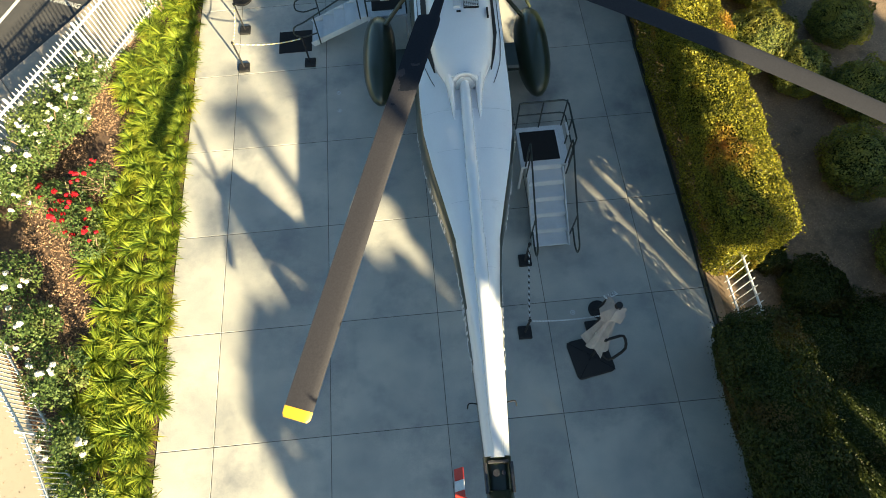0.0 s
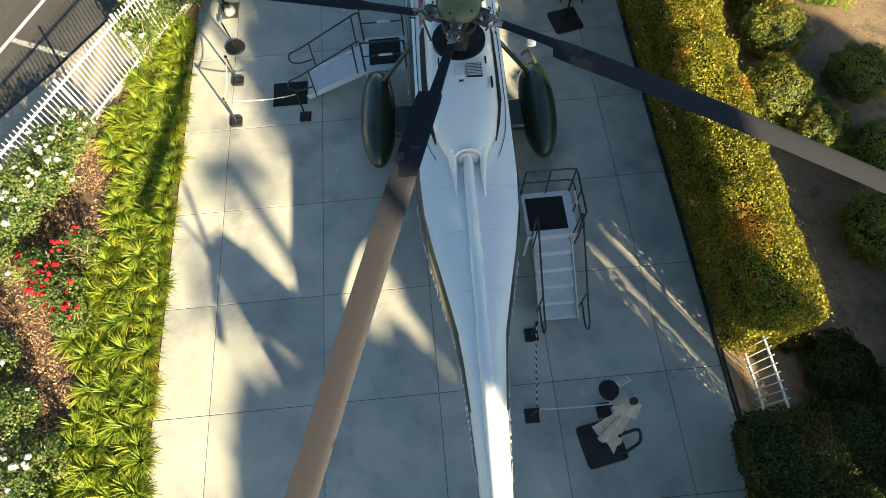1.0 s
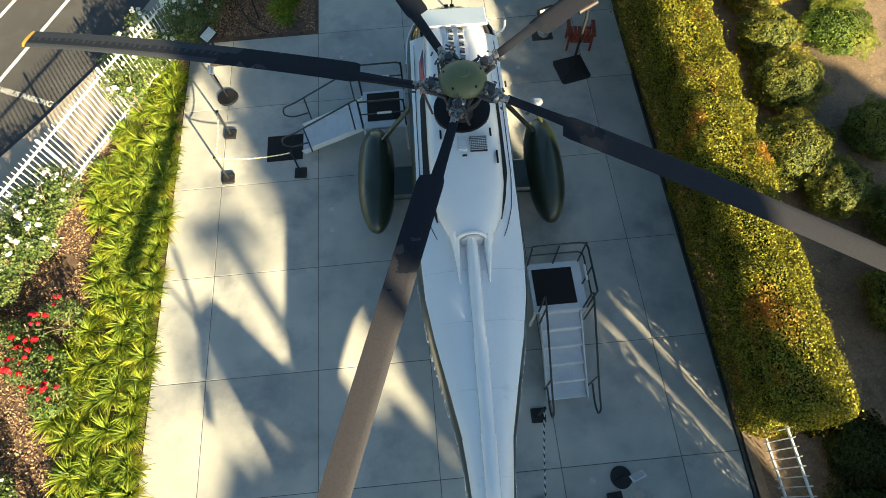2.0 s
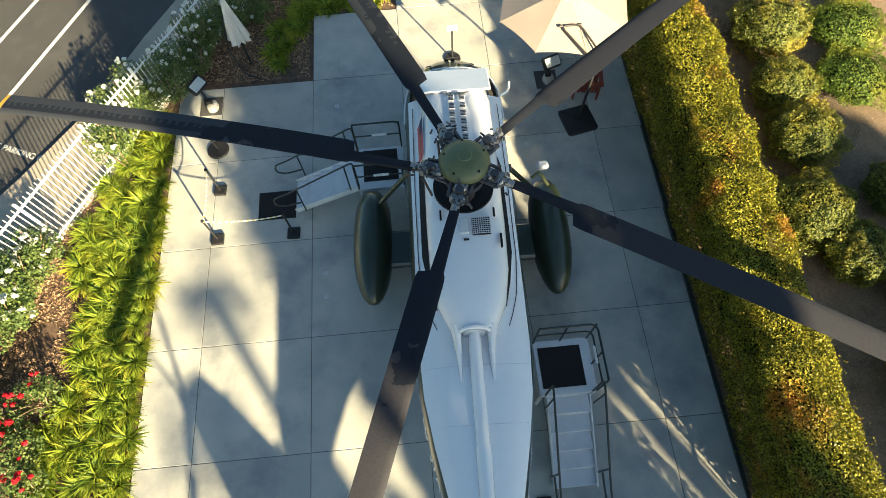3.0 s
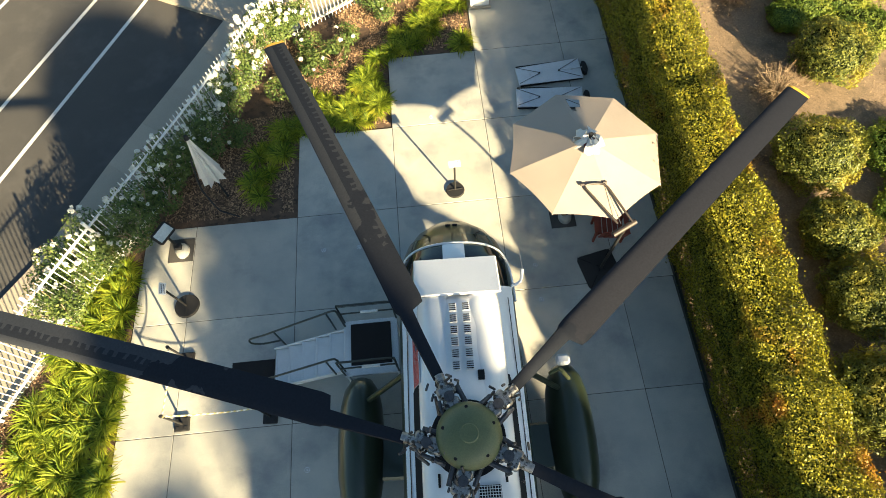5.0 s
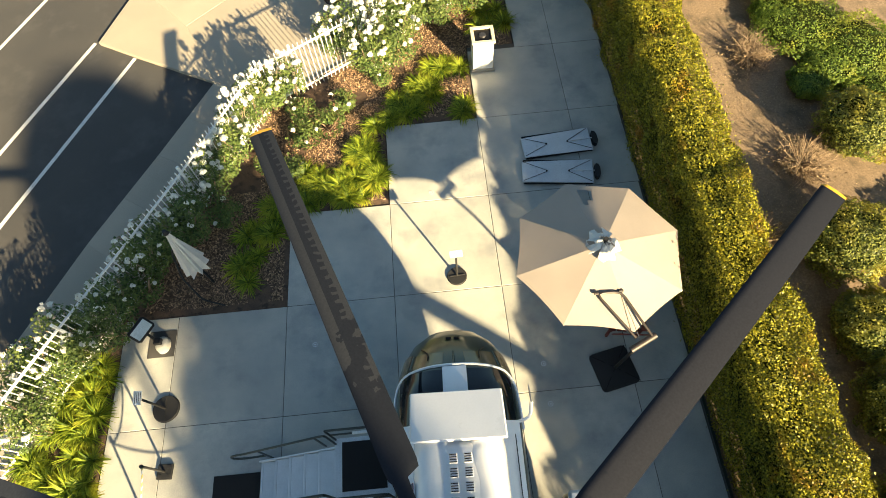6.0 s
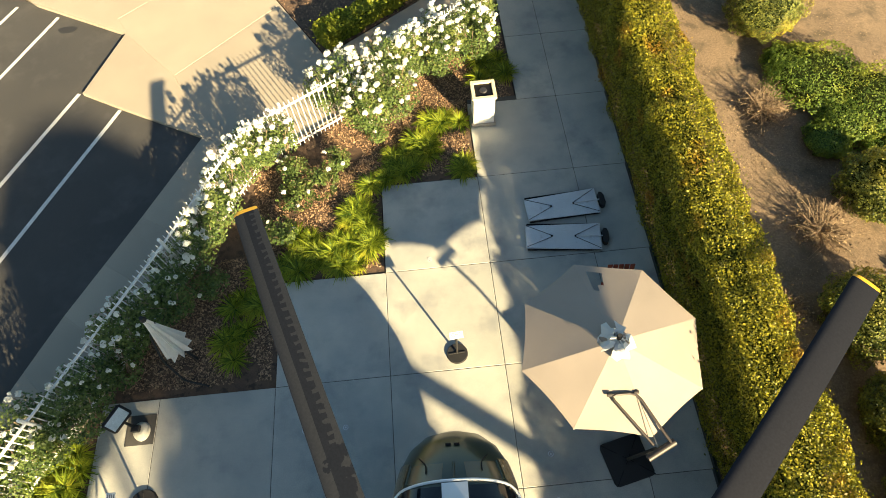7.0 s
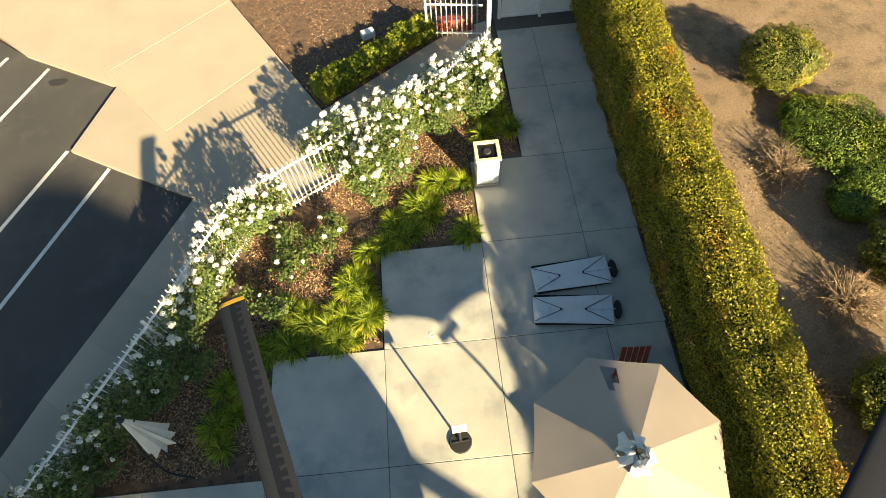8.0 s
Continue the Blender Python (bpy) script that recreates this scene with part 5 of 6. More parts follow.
def dry_bush(x, y, r, seed):
    rng = np.random.default_rng(seed)
    b = thing("dry_bush", pose(x, y, -0.07), "dry leafless twiggy bush with brown leaves", "bush")
    bm = bmesh.new()
    for k in range(90):
        t, e = rng.random() * 6.28, rng.uniform(0.1, 1.1)
        d = Vector((math.cos(t) * math.cos(e), math.sin(t) * math.cos(e), math.sin(e)))
        p = d * r * rng.uniform(0.5, 1.0)
        rod(bm, d * 0.05, p, 0.012, 0.006, 4)
        for j in range(3):
            q = p * rng.uniform(0.5, 0.9)
            rod(bm, q, q + Vector(rng.normal(size=3)) * r * 0.22 + d * 0.1, 0.006, 0.003, 4)
    tagged(part("twig_tangle", bm, M["twig"], b), kind="stuff")
    P = rng.normal(size=(700, 3)) * np.array((r * 0.45, r * 0.45, 0.14)) + np.array((0, 0, 0.12))
    P[:, 2] = np.abs(P[:, 2])
    quads("dry_leaves", P, rng.normal(size=P.shape), 0.032 * (0.5 + rng.random(700)), M["litter"], b, 1.6, rng, "stuff")
dry_bush(9.55, 8.75, 0.85, 601)
dry_bush(9.5, 12.5, 0.75, 602)
dry_bush(7.9, 6.8, 0.6, 603)
# ---- boarding stairs ----
def stairs(name, m, label, sides=False):
    """Stairs that go down along local -y from a square platform; its middle is the origin."""
    st = thing(name, m, label, "stairs", "boarding stairs")
    PZ, PW, PL, SW = 1.08, 1.14, 1.10, 0.80
    bm = bmesh.new()
    box(bm, 0, 0, PZ - 0.04, PW, PL, 0.08, 0.008)
    platform = part("platform", bm, M["alu"], st, "white metal platform")
    bm = bmesh.new()
    box(bm, -0.06, 0, PZ + 0.008, 0.86, 0.82, 0.016, 0.004)
    part("floor_mat", bm, M["mat"], platform, "black rubber floor mat")
    for x in (-PW / 2 + 0.04, PW / 2 - 0.04):
        for y in (-PL / 2 + 0.04, PL / 2 - 0.04):
            bm = bmesh.new()
            box(bm, x, y, (PZ - 0.08) / 2, 0.05, 0.05, PZ - 0.08)
            part("leg", bm, M["alu"], st)
    n = 5
    run = 1.65 / n
    for k in range(n):
        z = PZ - 0.18 * (k + 1)
        y = -PL / 2 - run * (k + 0.5)
        bm = bmesh.new()
        box(bm, 0.0, y, z - 0.02, SW, run + 0.02, 0.04, 0.006)
        tread = part("tread", bm, M["alu"], st, "white metal tread")
        bm = bmesh.new()
        box(bm, 0.0, y + run / 2 - 0.005, z + 0.075, SW, 0.012, 0.15)
        part("riser", bm, M["alu"], tread)
        bm = bmesh.new()
        box(bm, 0.0, y - run / 2 + 0.02, z + 0.004, SW - 0.02, 0.03, 0.008)
        part("nosing", bm, M["alu"], tread)
    for s in (-1, 1):
        bm = bmesh.new()
        a, c = Vector((s * (SW / 2 + 0.025), -PL / 2, PZ - 0.10)), Vector((s * (SW / 2 + 0.025), -PL / 2 - 1.65, 0.08))
        d = c - a
        box(bm, 0, 0, 0, 0.03, d.length, 0.17, 0.005, Matrix.Translation((a + c) / 2) @ Matrix.Rotation(math.atan2(-d.z, d.length) * 1.0, 4, "X"))
        part("stringer", bm, M["alu"], st)
        # pipe rail down the flight, ending in a loop
        xo = s * (SW / 2 + 0.07)
        top, end = Vector((xo, -PL / 2 + 0.02, PZ + 1.0)), Vector((xo, -PL / 2 - 1.75, 0.98))
        bm = bmesh.new()
        tube(bm, [(xo, -PL / 2 + 0.02, PZ), top, end, end + Vector((0, -0.30, -0.12)), end + Vector((0, -0.34, -0.42)), end + Vector((0, -0.12, -0.52)), end + Vector((0, 0.29, -0.40))], 0.021)
        part("handrail", bm, M["rail"], st, "dark green pipe handrail", True)
        for t in (0.12, 0.82):
            p = top.lerp(end, t)
            bm = bmesh.new()
            rod(bm, p, (p.x, p.y, max(0.05, p.z - 1.0)), 0.019)
            part("baluster", bm, M["rail"], st)
    # guard rail round the two open sides of the platform
    e = PW / 2 - 0.02
    f = PL / 2 - 0.02
    runs = [[(-e, f), (-e, -f)], [(e, f), (e, -f)]] if sides else [[(-e, f), (e, f), (e, -f)]]
    for run_ in runs:
        for h, r in ((0.97, 0.022), (0.52, 0.018)):
            bm = bmesh.new()
            ends = [(*run_[0], PZ + 0.3)] if sides and h > 0.9 else []
            tube(bm, ends + [(x, y, PZ + h) for x, y in run_], r)
            part("guard_rail", bm, M["rail"], st, "dark green pipe guard rail", True)
    posts = [(-e, f), (-e, -f), (e, f), (e, -f)] if sides else [(-e, f), (0.0, f), (e, f), (e, 0.0), (e, -f)]
    for x, y in posts:
        bm = bmesh.new()
        rod(bm, (x, y, PZ), (x, y, PZ + 0.95), 0.019)
        part("rail_post", bm, M["rail"], st)
    for x in ((-e, e) if sides else (e - 0.03,)):
        bm = bmesh.new()
        box(bm, x, 0.05, PZ + 0.53, 0.05, 0.35, 0.05, 0.01)
        part("plate", bm, M["fence"], st, "small white plate on the rail")
    return st


stairs("boarding_stairs", pose(1.94, -2.68, 0), "white metal boarding stairs with dark green rails beside the helicopter")
st2 = stairs("boarding_stairs", pose(-1.52, 2.42, 0, 0, 0, -90), "white metal boarding stairs with dark green rails and a black mat", True)

# ---- floor mats, stanchions and chains ----
bm = bmesh.new()
box(bm, -4.27, 2.27, 0.008, 0.94, 0.80, 0.014, 0.004)
tagged(part("floor_mat", bm, M["mat"]), "black rectangular rubber mat on the concrete", "mat")


def stanchion(x, y, label):
    s = thing("stanchion", pose(x, y, 0, 0, 0, rng.uniform(-4, 4)), label, "stanchion", "chain stanchions")
    bm = bmesh.new()
    box(bm, 0, 0, 0.035, 0.30, 0.30, 0.07, 0.012)
    base = part("base", bm, M["black"], s)
    for k in range(4):
        bm = bmesh.new()
        box(bm, 0.085 * (1 if k % 2 else -1), 0.085 * (1 if k // 2 else -1), 0.074, 0.07, 0.07, 0.012, 0.003)
        part("rib", bm, M["black"], base)
    bm = bmesh.new()
    rod(bm, (0, 0, 0.07), (0, 0, 0.98), 0.024, None, 10)
    post = part("post", bm, M["black"], s)
    bm = bmesh.new()
    disc(bm, 0, 0, 0.98, 1.02, 0.038, 0.03, 12)
    part("cap", bm, M["black"], post)
    return s


CH = [(-5.74, 2.85), (-5.70, 1.45), (-3.84, 1.43)]
for x, y in CH:
    stanchion(x, y, "black post on a square rubber base holding a yellow chain")
CR = [(1.28, -5.16), (1.02, -6.90), (2.55, -6.93)]
for x, y in CR:
    stanchion(x, y, "black post on a square rubber base holding a dark chain")


def chain(a, c, sag, mats, label, links=34):
    ch = thing("chain", Matrix.Translation(((a[0] + c[0]) / 2, (a[1] + c[1]) / 2, 0.95 - sag)), label, "chain")
    o = ch.matrix_basis.translation
    bm = bmesh.new()
    tube(bm, [(0.022 * math.cos(t), 0.011 * math.sin(t), 0) for t in np.linspace(0, 2 * math.pi, 11)], 0.006, 5)
    mes = [mesh_of(bm, "link", mats[0])]
    me2 = mes[0].copy()
    me2.materials.clear()
    me2.materials.append(mats[1])
    mes.append(me2)
    A, C = Vector((*a, 0.96)), Vector((*c, 0.96))
    n = int((C - A).length / 0.034)
    for k in range(n):
        t = (k + 0.5) / n
        p = A.lerp(C, t) - Vector((0, 0, sag * 4 * t * (1 - t)))
        ob = new("link", mes[(k // 2) % 2])
        ob.parent = ch
        d = (C - A).normalized() + Vector((0, 0, -sag * 4 * (1 - 2 * t) / (C - A).length))
        ob.matrix_basis = Matrix.Translation(p - o) @ d.to_track_quat("X", "Z").to_matrix().to_4x4() @ Matrix.Rotation(radians(90 * (k % 2)), 4, "X") @ Matrix.Scale(1.15, 4)
    return ch


pale_yellow = mat("pale_yellow_plastic", (0.72, 0.60, 0.22), None, 8, 0.5, bump=0)
chain(CH[0], CH[1], 0.10, (pale_yellow, M["fence"]), "yellow and white plastic chain between posts")
chain(CH[1], CH[2], 0.12, (pale_yellow, M["fence"]), "yellow and white plastic chain between posts")
chain(CR[0], CR[1], 0.12, (M["panel"], M["alu"]), "black and white chain between posts")
chain(CR[1], CR[2], 0.14, (M["alu"], M["alu"]), "pale grey chain between posts")

# ---- sign stands ----
def sign_stand(x, y, lean, yaw, r, label, plate):
    s = thing("sign_stand", pose(x, y, 0, 0, 0, yaw), label, "sign stand", "sign stands")
    bm = bmesh.new()
    disc(bm, 0, 0, 0.0, 0.05, r, r * 0.93, 36)
    base = part("base", bm, M["black"], s, "round black rubber base", True)
    bm = bmesh.new()
    box(bm, 0, 0, 0.056, r * 1.5, 0.03, 0.02, 0.004)
    part("grip", bm, M["black"], base)
    bm = bmesh.new()
    rod(bm, (0, 0, 0.04), (0, lean, 1.06), 0.024, None, 10)
    part("pole", bm, M["black"], s)
    bm = bmesh.new()
    box(bm, 0, 0, 0, 0.28, 0.15, 0.02, 0.006)
    pl = part("plate", bm, M["fence"], s, plate, at=pose(0, lean, 1.11, 38, 0, 0))
    for k in range(4):
        bm = bmesh.new()
        box(bm, 0, 0.048 - 0.032 * k, 0.0115, 0.22, 0.010, 0.002)
        part("text_bar", bm, M["greasy"], pl)
    return s


sign_stand(0.585, 6.57, 0.03, 4, 0.235, "sign stand with a white plate on a round black base", "white information plate")
sign_stand(-5.90, 4.13, 0.05, 95, 0.29, "sign stand with a striped plate on a round black base", "striped information plate")
sign_stand(2.76, -6.52, 0.03, 200, 0.22, "sign stand with a plate on a round black base", "grey plate")

# ---- floodlights let into the pad ----
def floodlight(x, y, yaw, label, hx=-0.10, hy=0.08):
    f = thing("floodlight", pose(x, y, 0), label, "floodlight", "floodlights")
    bm = bmesh.new()
    box(bm, 0, 0, 0.006, 0.60, 0.62, 0.02, 0.003)
    tray = part("gravel_tray", bm, M["asphalt"], f, "dark square of gravel round the foot")
    bm = bmesh.new()
    loft(bm, [[Vector((0.05 + rx * math.cos(t), -0.04 + ry * math.sin(t), z)) for t in np.linspace(0, 2 * math.pi, 24, endpoint=False)] for rx, ry, z in ((0.16, 0.20, 0.012), (0.15, 0.18, 0.12), (0.09, 0.11, 0.17))])
    part("foot", bm, M["concrete"], f, "rounded pale concrete foot", True)
    bm = bmesh.new()
    box(bm, 0.02, -0.02, 0.25, 0.16, 0.14, 0.12, 0.015)
    part("junction_box", bm, M["black"], f)
    bm = bmesh.new()
    rod(bm, (0.0, 0.0, 0.2), (hx, hy, 0.70), 0.03, None, 10)
    part("neck", bm, M["black"], f)
    bm = bmesh.new()
    box(bm, 0, 0, 0, 0.50, 0.34, 0.17, 0.045)
    head = part("lamp_head", bm, M["black"], f, "black floodlight head", True, at=pose(hx, hy, 0.78, -38, 0, yaw))
    bm = bmesh.new()
    box(bm, 0, 0, 0.087, 0.41, 0.23, 0.012, 0.004)
    part("lens", bm, M["glow"], head, "pale glass front")
    return f


floodlight(-6.19, 5.60, 238, "black floodlight on a pale foot set in gravel")
floodlight(3.10, 5.54, 200, "black floodlight on a pale foot set in gravel", 0.02, -0.10)

# ---- cantilever umbrellas ----
def square_base(parent, x, y, yaw, size=0.84):
    bm = bmesh.new()
    loft(bm, [[Vector((sx * s, sy * s, z)) for sx, sy in ((1, 0.8), (0.94, 0.94), (0.8, 1), (-0.8, 1), (-0.94, 0.94), (-1, 0.8), (-1, -0.8), (-0.94, -0.94), (-0.8, -1), (0.8, -1), (0.94, -0.94), (1, -0.8))] for s, z in ((size / 2, 0.0), (size / 2, 0.05), (size / 2 - 0.02, 0.075), (0.10, 0.12))])
    b = part("base", bm, M["black"], parent, "square black plastic base", at=pose(x, y, 0, 0, 0, yaw))
    for k in range(4):
        bm = bmesh.new()
        box(bm, 0, 0, 0, 0.018, size * 0.62, 0.012, 0, Matrix.Rotation(radians(45 + 90 * k), 4, "Z") @ Matrix.Translation((0, size * 0.37, 0.095)) @ Matrix.Rotation(radians(-5.5), 4, "X"))
        part("rib", bm, M["panel"], b)
    return b


um = thing("cantilever_umbrella", pose(3.24, 5.71, 0), "open taupe cantilever umbrella with a torn panel", "umbrella")
R8, ZE, ZT = 1.645, 2.35, 3.02
corner = [Vector((R8 * math.cos(radians(11 + 180 + 45 * k)), R8 * math.sin(radians(11 + 180 + 45 * k)), ZE)) for k in range(8)]
crown = Vector((-0.08, -0.16, ZT))
for k in range(8):
    a, c = corner[k], corner[(k + 1) % 8]
    bm = bmesh.new()
    n, m_ = 10, 8
    rows = []
    for i in range(n + 1):
        t = i / n
        row = []
        for j in range(m_ + 1):
            u = j / m_
            edge = a.lerp(c, u) * (1 - 0.018 * math.sin(math.pi * u))
            edge.z = ZE + 0.03 * math.sin(math.pi * u)
            p = crown.lerp(edge, 0.10 + 0.90 * t)
            p.z -= 0.012 * math.sin(math.pi * t) * math.sin(math.pi * u)
            row.append(bm.verts.new(p))
        rows.append(row)
    torn = k == 5
    for i in range(n):
        for j in range(m_):
            if torn and (6 <= i <= 8 and 5 <= j <= 6 and (i + j) % 6 != 5):
                continue
            bm.faces.new((rows[i][j], rows[i + 1][j], rows[i + 1][j + 1], rows[i][j + 1]))
    bmesh.ops.recalc_face_normals(bm, faces=bm.faces)
    pn = part("canopy_panel", bm, M["canvas"], um, "taupe canvas panel with a tear" if torn else "", True)
    bm = bmesh.new()
    tube(bm, [crown.lerp(a, 0.06) - Vector((0, 0, 0.03)), a - Vector((0, 0, 0.03))], 0.012, 5)
    part("rib", bm, M["steel"], um)
bm = bmesh.new()
rgx = random.Random(3)
rings = []
for i, (r, z) in enumerate(((0.04, 0.20), (0.11, 0.19), (0.18, 0.14), (0.25, 0.08), (0.32, 0.02))):
    rings.append([crown + Vector((r * math.cos(t) * (1 + rgx.uniform(-0.34, 0.30)), r * math.sin(t) * (1 + rgx.uniform(-0.34, 0.30)), z - 0.07 + rgx.uniform(-0.05, 0.05))) for t in np.linspace(0, 2 * math.pi, 18, endpoint=False)])
loft(bm, rings, cap=False)
bmesh.ops.delete(bm, geom=rgx.sample(list(bm.faces), 17), context="FACES")
part("vent_cap", bm, M["linen"], um, "crumpled pale cloth vent cap", True)
bm = bmesh.new()
disc(bm, crown.x + 0.03, crown.y + 0.03, ZT + 0.07, ZT + 0.17, 0.05, 0.04, 14)
part("finial", bm, M["black"], um)
square_base(um, 0.47, -1.66, 12)
bm = bmesh.new()
tube(bm, [(0.47, -1.66, 0.08), (0.47, -1.74, 1.9), (0.40, -1.86, 2.34)], 0.034, 10)
mast = part("mast", bm, M["black"], um, "dark metal mast", True)
bm = bmesh.new()
tube(bm, [(0.29, -1.74, 2.40), (-0.30, -0.945, 2.665), (0.14, -0.95, 2.675), (0.58, -1.76, 2.42)], 0.024)
arm = part("arm", bm, M["bronze"], um, "bent dark bronze arm lying over the canopy", True)
bm = bmesh.new()
tube(bm, [(0.14, -0.96, 2.67), (0.34, -1.76, 2.42)], 0.006, 5)
part("cable", bm, M["steel"], arm)
for x in (-0.30, 0.14):
    bm = bmesh.new()
    rod(bm, (x - 0.04, -0.94, 2.668), (x + 0.04, -0.94, 2.668), 0.03, None, 10)
    part("elbow", bm, M["bronze"], arm)
bm = bmesh.new()
rod(bm, (0.17, -1.93, 2.32), (0.64, -1.72, 2.40), 0.058, None, 14)
crank = part("crank_barrel", bm, M["bronze"], mast, "bronze crank barrel at the mast head", True)
# closed umbrella in the rose bed
cu_ = thing("closed_umbrella", pose(-5.18, 7.05, -0.03), "closed off-white cantilever umbrella leaning in the flower bed", "umbrella")
def folded(parent, apex, foot, r, folds, material, label, seed):
    rg = random.Random(seed)
    apex, foot = Vector(apex), Vector(foot)
    ax = (foot - apex)
    q = ax.to_track_quat("Z", "Y").to_matrix()
    bm = bmesh.new()
    rings = []
    n = folds * 4
    ph = [rg.uniform(0.7, 1.15) for _ in range(folds)]
    for t in np.linspace(0.02, 1, 9):
        ring = []
        for k in range(n):
            a = 2 * math.pi * k / n
            w = (1.0, 0.72, 0.55, 0.72)[k % 4] * (ph[k // 4] if k % 4 == 0 else 1)
            rr = r * (0.12 + 0.88 * t ** 1.1) * w
            ring.append(apex + ax * (t + (0.03 * math.sin(a * 3) if t > 0.95 else 0)) + q @ Vector((rr * math.cos(a), rr * math.sin(a), 0)))
        rings.append(ring)
    loft(bm, rings)
    return part("folded_canopy", bm, material, parent, label, True)
folded(cu_, (0.0, 0.0, 2.40), (0.04, -0.08, 1.02), 0.30, 9, M["linen"], "folded off-white canopy", 5)
bm = bmesh.new()
rod(bm, (0.0, 0.0, 2.46), (0.0, 0.0, 0.0), 0.028, None, 10)
part("pole", bm, M["black"], cu_)
bm = bmesh.new()
disc(bm, 0.0, 0.0, 2.40, 2.50, 0.06, 0.04, 14)
part("finial", bm, M["black"], cu_)
bm = bmesh.new()
tube(bm, [(0.05, 0.05, 2.1), (-0.22, -0.05, 1.7), (-0.30, -0.30, 0.9), (-0.1, -0.55, 0.25), (0.35, -0.66, 0.05)], 0.022)
part("support_arm", bm, M["black"], cu_, "bent dark support arm", True)

# closed umbrella beside the tail
cu2 = thing("closed_umbrella", pose(2.38, -7.58, 0), "closed grey cantilever umbrella on a square black base", "umbrella")
square_base(cu2, 0, 0, 10, 0.86)
bm = bmesh.new()
rod(bm, (0.0, 0.0, 0.1), (0.0, 0.0, 1.5), 0.03, None, 10)
mast2 = part("mast", bm, M["black"], cu2)
bm = bmesh.new()
tube(bm, [(0.02, 0.02, 1.40), (0.44, 0.12, 1.30), (0.50, -0.12, 1.05), (0.12, -0.30, 0.85), (0.02, -0.04, 0.80)], 0.03)
part("arm", bm, M["black"], cu2, "folded dark arm", True)
grey_cloth = mat("grey_canvas", (0.46, 0.43, 0.40), (0.30, 0.28, 0.27), 5, 0.9, bump=0.25, fine=220)
folded(cu2, (0.22, 0.50, 1.95), (-0.10, 0.05, 1.02), 0.34, 6, grey_cloth, "loosely folded grey canopy", 8)
bm = bmesh.new()
rg = random.Random(12)
loft(bm, [[Vector((0.22 + q * math.cos(t) * rg.uniform(0.6, 1.3), 0.50 + q * math.sin(t) * rg.uniform(0.6, 1.3), z + rg.uniform(-0.05, 0.05))) for t in np.linspace(0, 2 * math.pi, 14, endpoint=False)] for q, z in ((0.05, 2.02), (0.13, 1.95), (0.20, 1.82), (0.27, 1.66))], cap=False)
bmesh.ops.solidify(bm, geom=list(bm.faces), thickness=0.008)
part("vent_flap", bm, grey_cloth, cu2, "crumpled cloth flap round the top", True)
bm = bmesh.new()
disc(bm, 0.22, 0.52, 1.98, 2.08, 0.075, 0.065, 16)
part("finial", bm, M["black"], cu2)
bm = bmesh.new()
tube(bm, [(-0.16, 0.20, 1.35), (-0.02, 0.16, 1.38), (0.10, 0.06, 1.36)], 0.02)
part("strap", bm, M["linen"], cu2, "pale tie strap", True)

# ---- white folding panels lying on the pad ----
def lying_panel(x, y, yaw, label):
    p = thing("folding_table", pose(x, y, 0, 0, 0, yaw), label, "table", "folded tables")
    bm = bmesh.new()
    slab_poly(bm, [(-0.90, -0.32), (0.88, -0.36), (0.90, 0.36), (-0.90, 0.30)], 0.05, 0.10)
    bmesh.ops.bevel(bm, geom=list(bm.edges), offset=0.012, segments=1, affect="EDGES")
    top = part("top", bm, M["alu"], p, "pale blue-white panel")
    for s in (-1, 1):
        bm = bmesh.new()
        tube(bm, [(-0.88, s * 0.29, 0.108), (-0.28, 0.02 * s, 0.108)], 0.007, 5)
        part("brace", bm, M["greasy"], top)
        bm = bmesh.new()
        tube(bm, [(0.86, s * 0.33, 0.108), (0.28, 0.02 * s, 0.108)], 0.007, 5)
        part("brace", bm, M["greasy"], top)
        bm = bmesh.new()
        disc(bm, 0.28 * s, 0, 0.10, 0.125, 0.022, n=10)
        part("hinge", bm, M["panel"], top)
        bm = bmesh.new()
        box(bm, 0, s * 0.345, 0.06, 1.74, 0.03, 0.05, 0.006)
        part("edge_frame", bm, M["panel"], p)
    bm = bmesh.new()
    rod(bm, (0.3, 0, 0.115), (0.98, 0, 0.115), 0.014)
    part("pole", bm, M["alu"], p)
    bm = bmesh.new()
    loft(bm, [[Vector((1.0 + 0.07 * dx, 0.21 * dy, z)) for dx, dy in ((-1, -0.7), (-0.4, -1), (0.5, -0.9), (1, -0.5), (1, 0.5), (0.5, 0.9), (-0.4, 1), (-1, 0.7))] for z in (0.0, 0.13)])
    part("foot", bm, M["black"], p, "black plastic foot")
    return p


lying_panel(3.55, 10.05, 3, "folded white table lying flat on the concrete")
lying_panel(3.42, 9.17, -6, "folded white table lying flat on the concrete")

# ---- pedestal ----
ped = thing("pedestal", pose(1.955, 13.15, 0), "square cream pedestal with a dark recessed top", "pedestal")
bm = bmesh.new()
box(bm, 0, 0, 0.04, 0.66, 0.66, 0.08, 0.012)
part("plinth", bm, M["walkway"], ped)
bm = bmesh.new()
box(bm, 0, 0, 0.55, 0.56, 0.56, 0.94, 0.01)
body = part("body", bm, M["fence"], ped, "cream rendered body")
cream = mat("cream_paint", (0.72, 0.64, 0.45), (0.62, 0.55, 0.38), 4, 0.6)
for dx, dy, sx, sy in ((-0.275, 0, 0.09, 0.64), (0.275, 0, 0.09, 0.64), (0, 0.275, 0.46, 0.09), (0, -0.275, 0.46, 0.09)):
    bm = bmesh.new()
    box(bm, dx, dy, 1.045, sx, sy, 0.07, 0.008)
    part("rim", bm, cream, ped)
bm = bmesh.new()
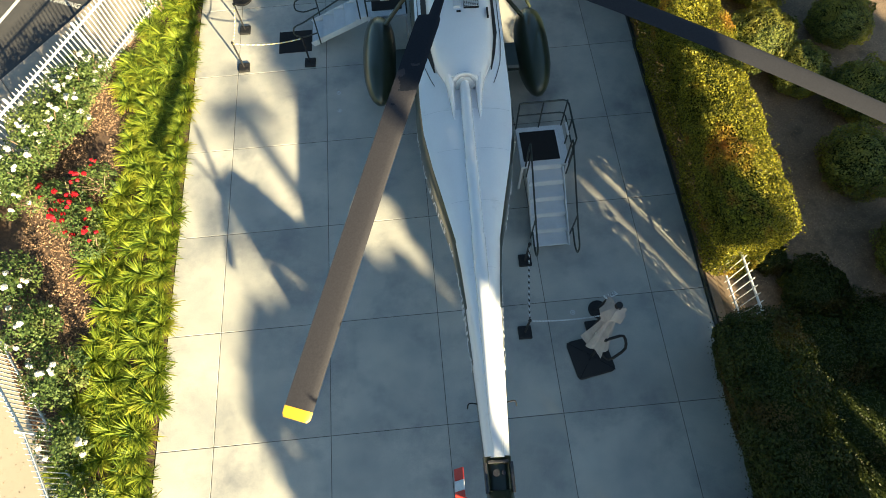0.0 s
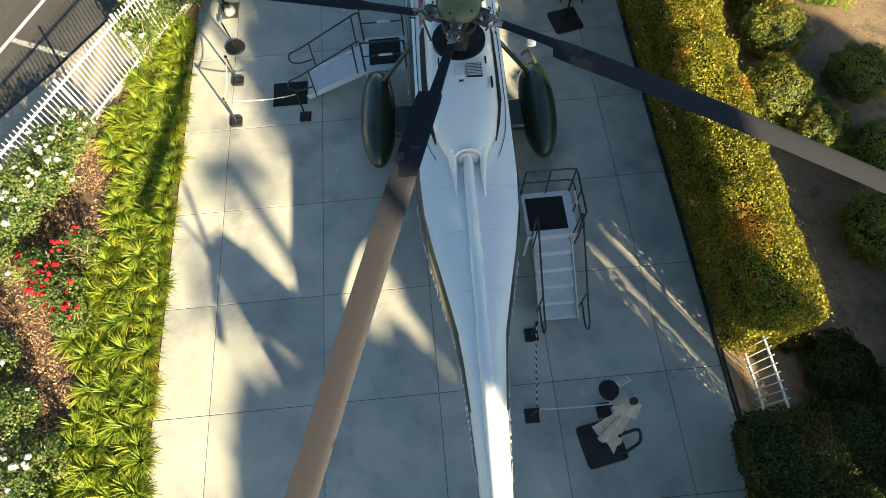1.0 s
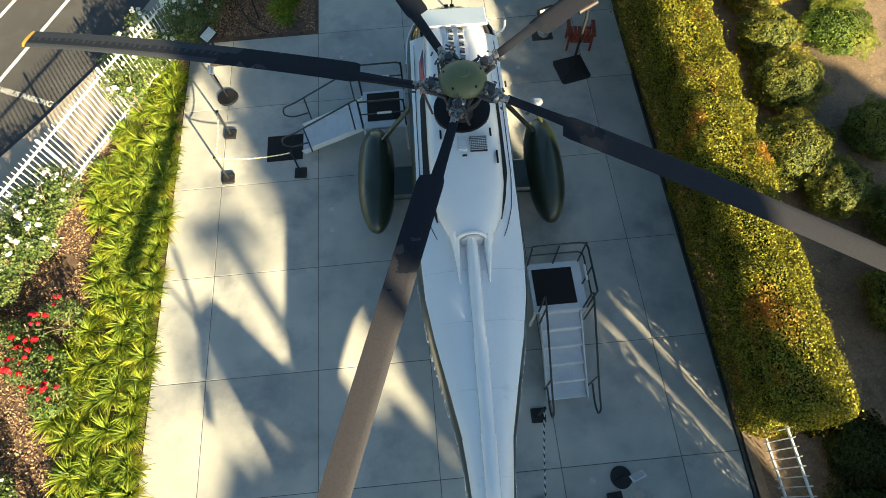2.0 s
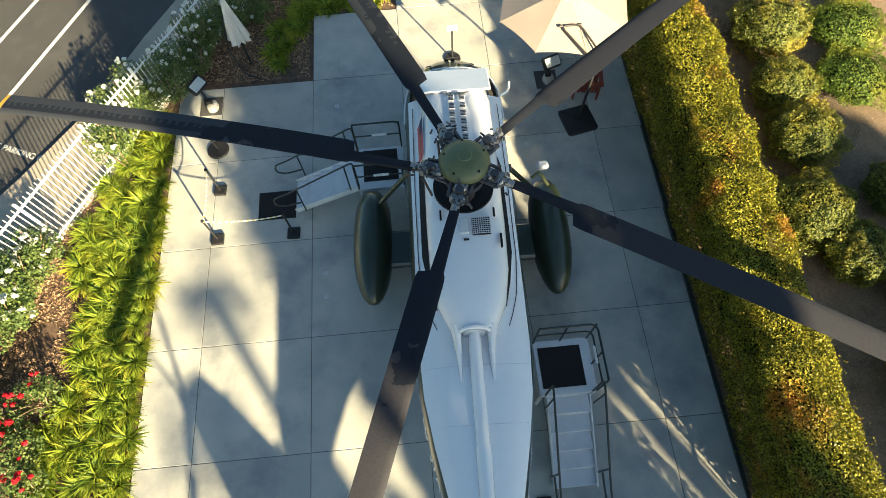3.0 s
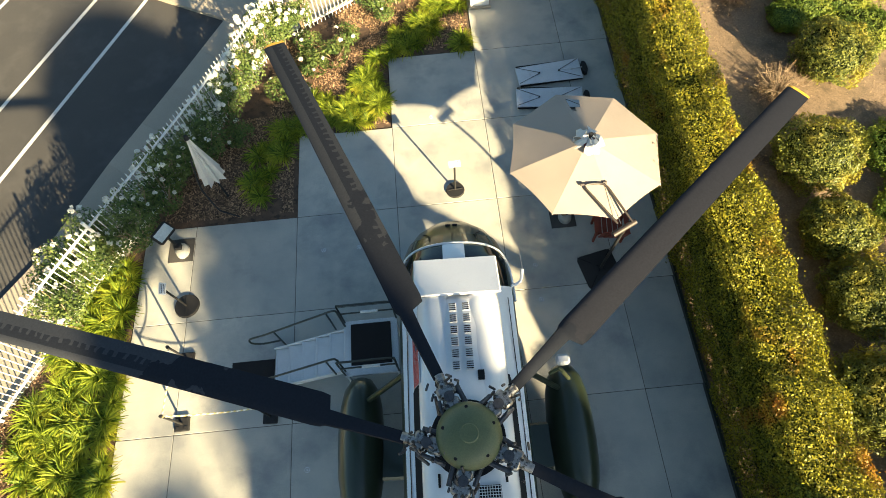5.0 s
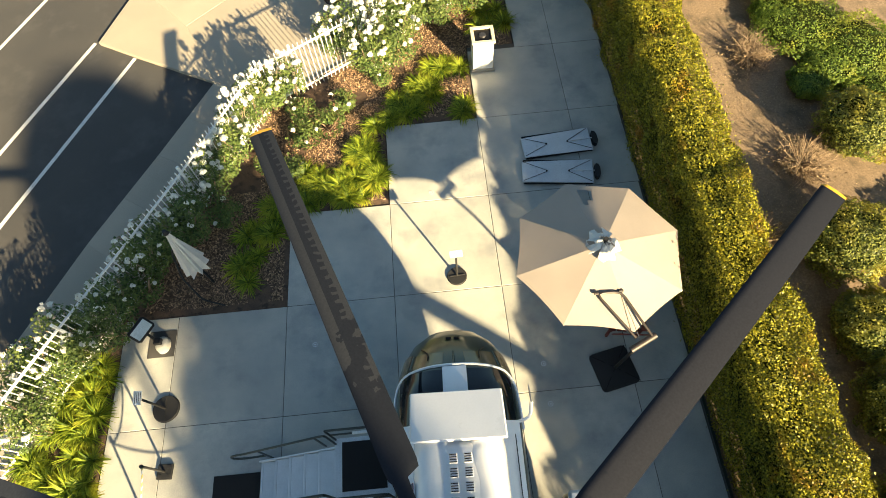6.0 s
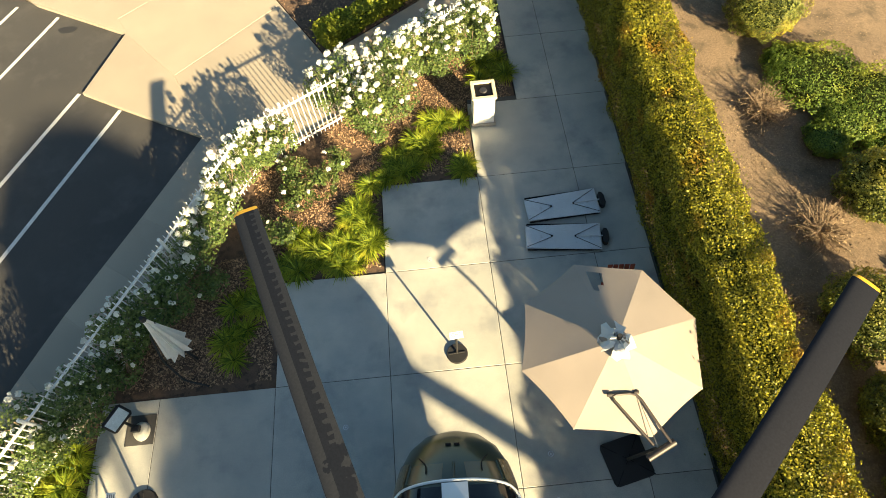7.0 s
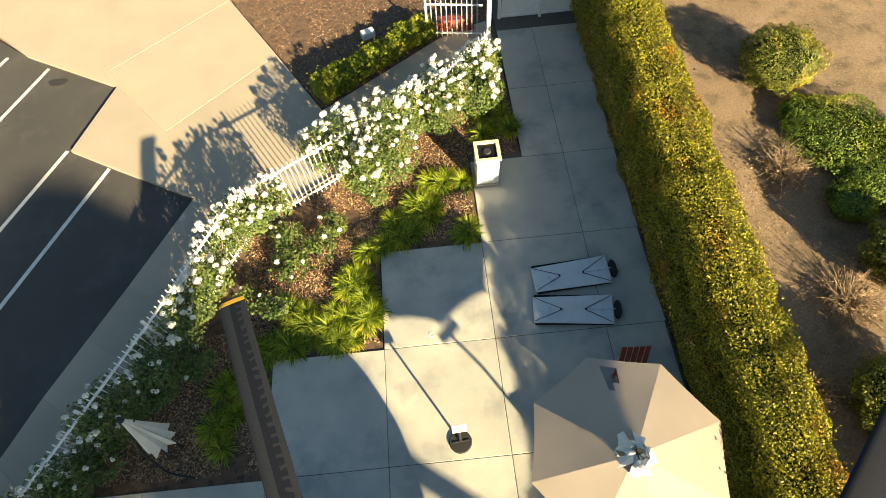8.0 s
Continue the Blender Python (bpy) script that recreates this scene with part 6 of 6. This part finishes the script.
box(bm, 0, 0, 1.025, 0.46, 0.46, 0.012)
part("recess", bm, M["panel"], ped)
bm = bmesh.new()
disc(bm, 0, 0, 1.03, 1.07, 0.10, 0.085, 20)
part("lamp_ring", bm, M["greasy"], ped)

# ---- red chairs under the umbrella ----
def chair(x, y, yaw, label):
    c = thing("slatted_chair", pose(x, y, 0, 0, 0, yaw), label, "chair", "red chairs")
    for k in range(5):
        bm = bmesh.new()
        box(bm, -0.24 + 0.12 * k, 0.0, 0.40 - 0.0, 0.10, 0.52, 0.025, 0.005)
        part("seat_slat", bm, M["rust"], c)
        bm = bmesh.new()
        box(bm, -0.24 + 0.12 * k, 0.33, 0.72, 0.10, 0.025, 0.66, 0.005, Matrix.Translation((0, 0.32, 0.4)) @ Matrix.Rotation(radians(-18), 4, "X") @ Matrix.Translation((0, -0.32, -0.4)))
        part("back_slat", bm, M["rust"], c)
    for s in (-1, 1):
        bm = bmesh.new()
        box(bm, s * 0.34, 0.0, 0.60, 0.11, 0.62, 0.03, 0.006)
        part("armrest", bm, M["rust"], c)
        for y_ in (-0.24, 0.24):
            bm = bmesh.new()
            box(bm, s * 0.32, y_, 0.29, 0.05, 0.06, 0.58, 0.006)
            part("leg", bm, M["rust"], c)
        bm = bmesh.new()
        box(bm, s * 0.28, 0.0, 0.37, 0.03, 0.52, 0.06)
        part("apron", bm, M["rust"], c)
    return c


chair(4.05, 4.98, 172, "rust red slatted wooden chair under the umbrella")
chair(4.25, 7.32, -4, "rust red slatted wooden chair under the umbrella")

# ---- small fittings in the concrete ----
def anchor(x, y):
    bm = bmesh.new()
    tube(bm, [(0.05 * math.cos(t), 0.05 * math.sin(t), 0.004) for t in np.linspace(0, 2 * math.pi, 15)], 0.008, 5)
    disc(bm, 0, 0, 0.0, 0.008, 0.02, n=10)
    tagged(part("tie_down_ring", bm, M["alu"], at=pose(x, y, 0.0)), "small pale metal ring set in the concrete", "ring", "tie-down rings")
for x, y in ((-1.88, 5.23), (-2.73, 5.24), (2.24, 4.31), (2.24, 3.45), (-3.06, 0.30), (2.18, -6.53), (-3.05, -0.3), (0.17, 8.95)):
    anchor(x, y)
# lettering of the bus bays
cu = bpy.data.curves.new("lettering", "FONT")
cu.body, cu.size, cu.extrude = "RV/BUS PARKING ONLY", 0.25, 0.002
tmp = bpy.data.objects.new("tmp", cu)
me = bpy.data.meshes.new_from_object(tmp)
bpy.data.objects.remove(tmp)
me.materials.append(M["paintline"])
tagged(new("road_marking", me), "worn white painted lettering on asphalt", "road marking", kind="structure").matrix_basis = pose(-12.68, 5.22, -0.106, 0, 0, -24)
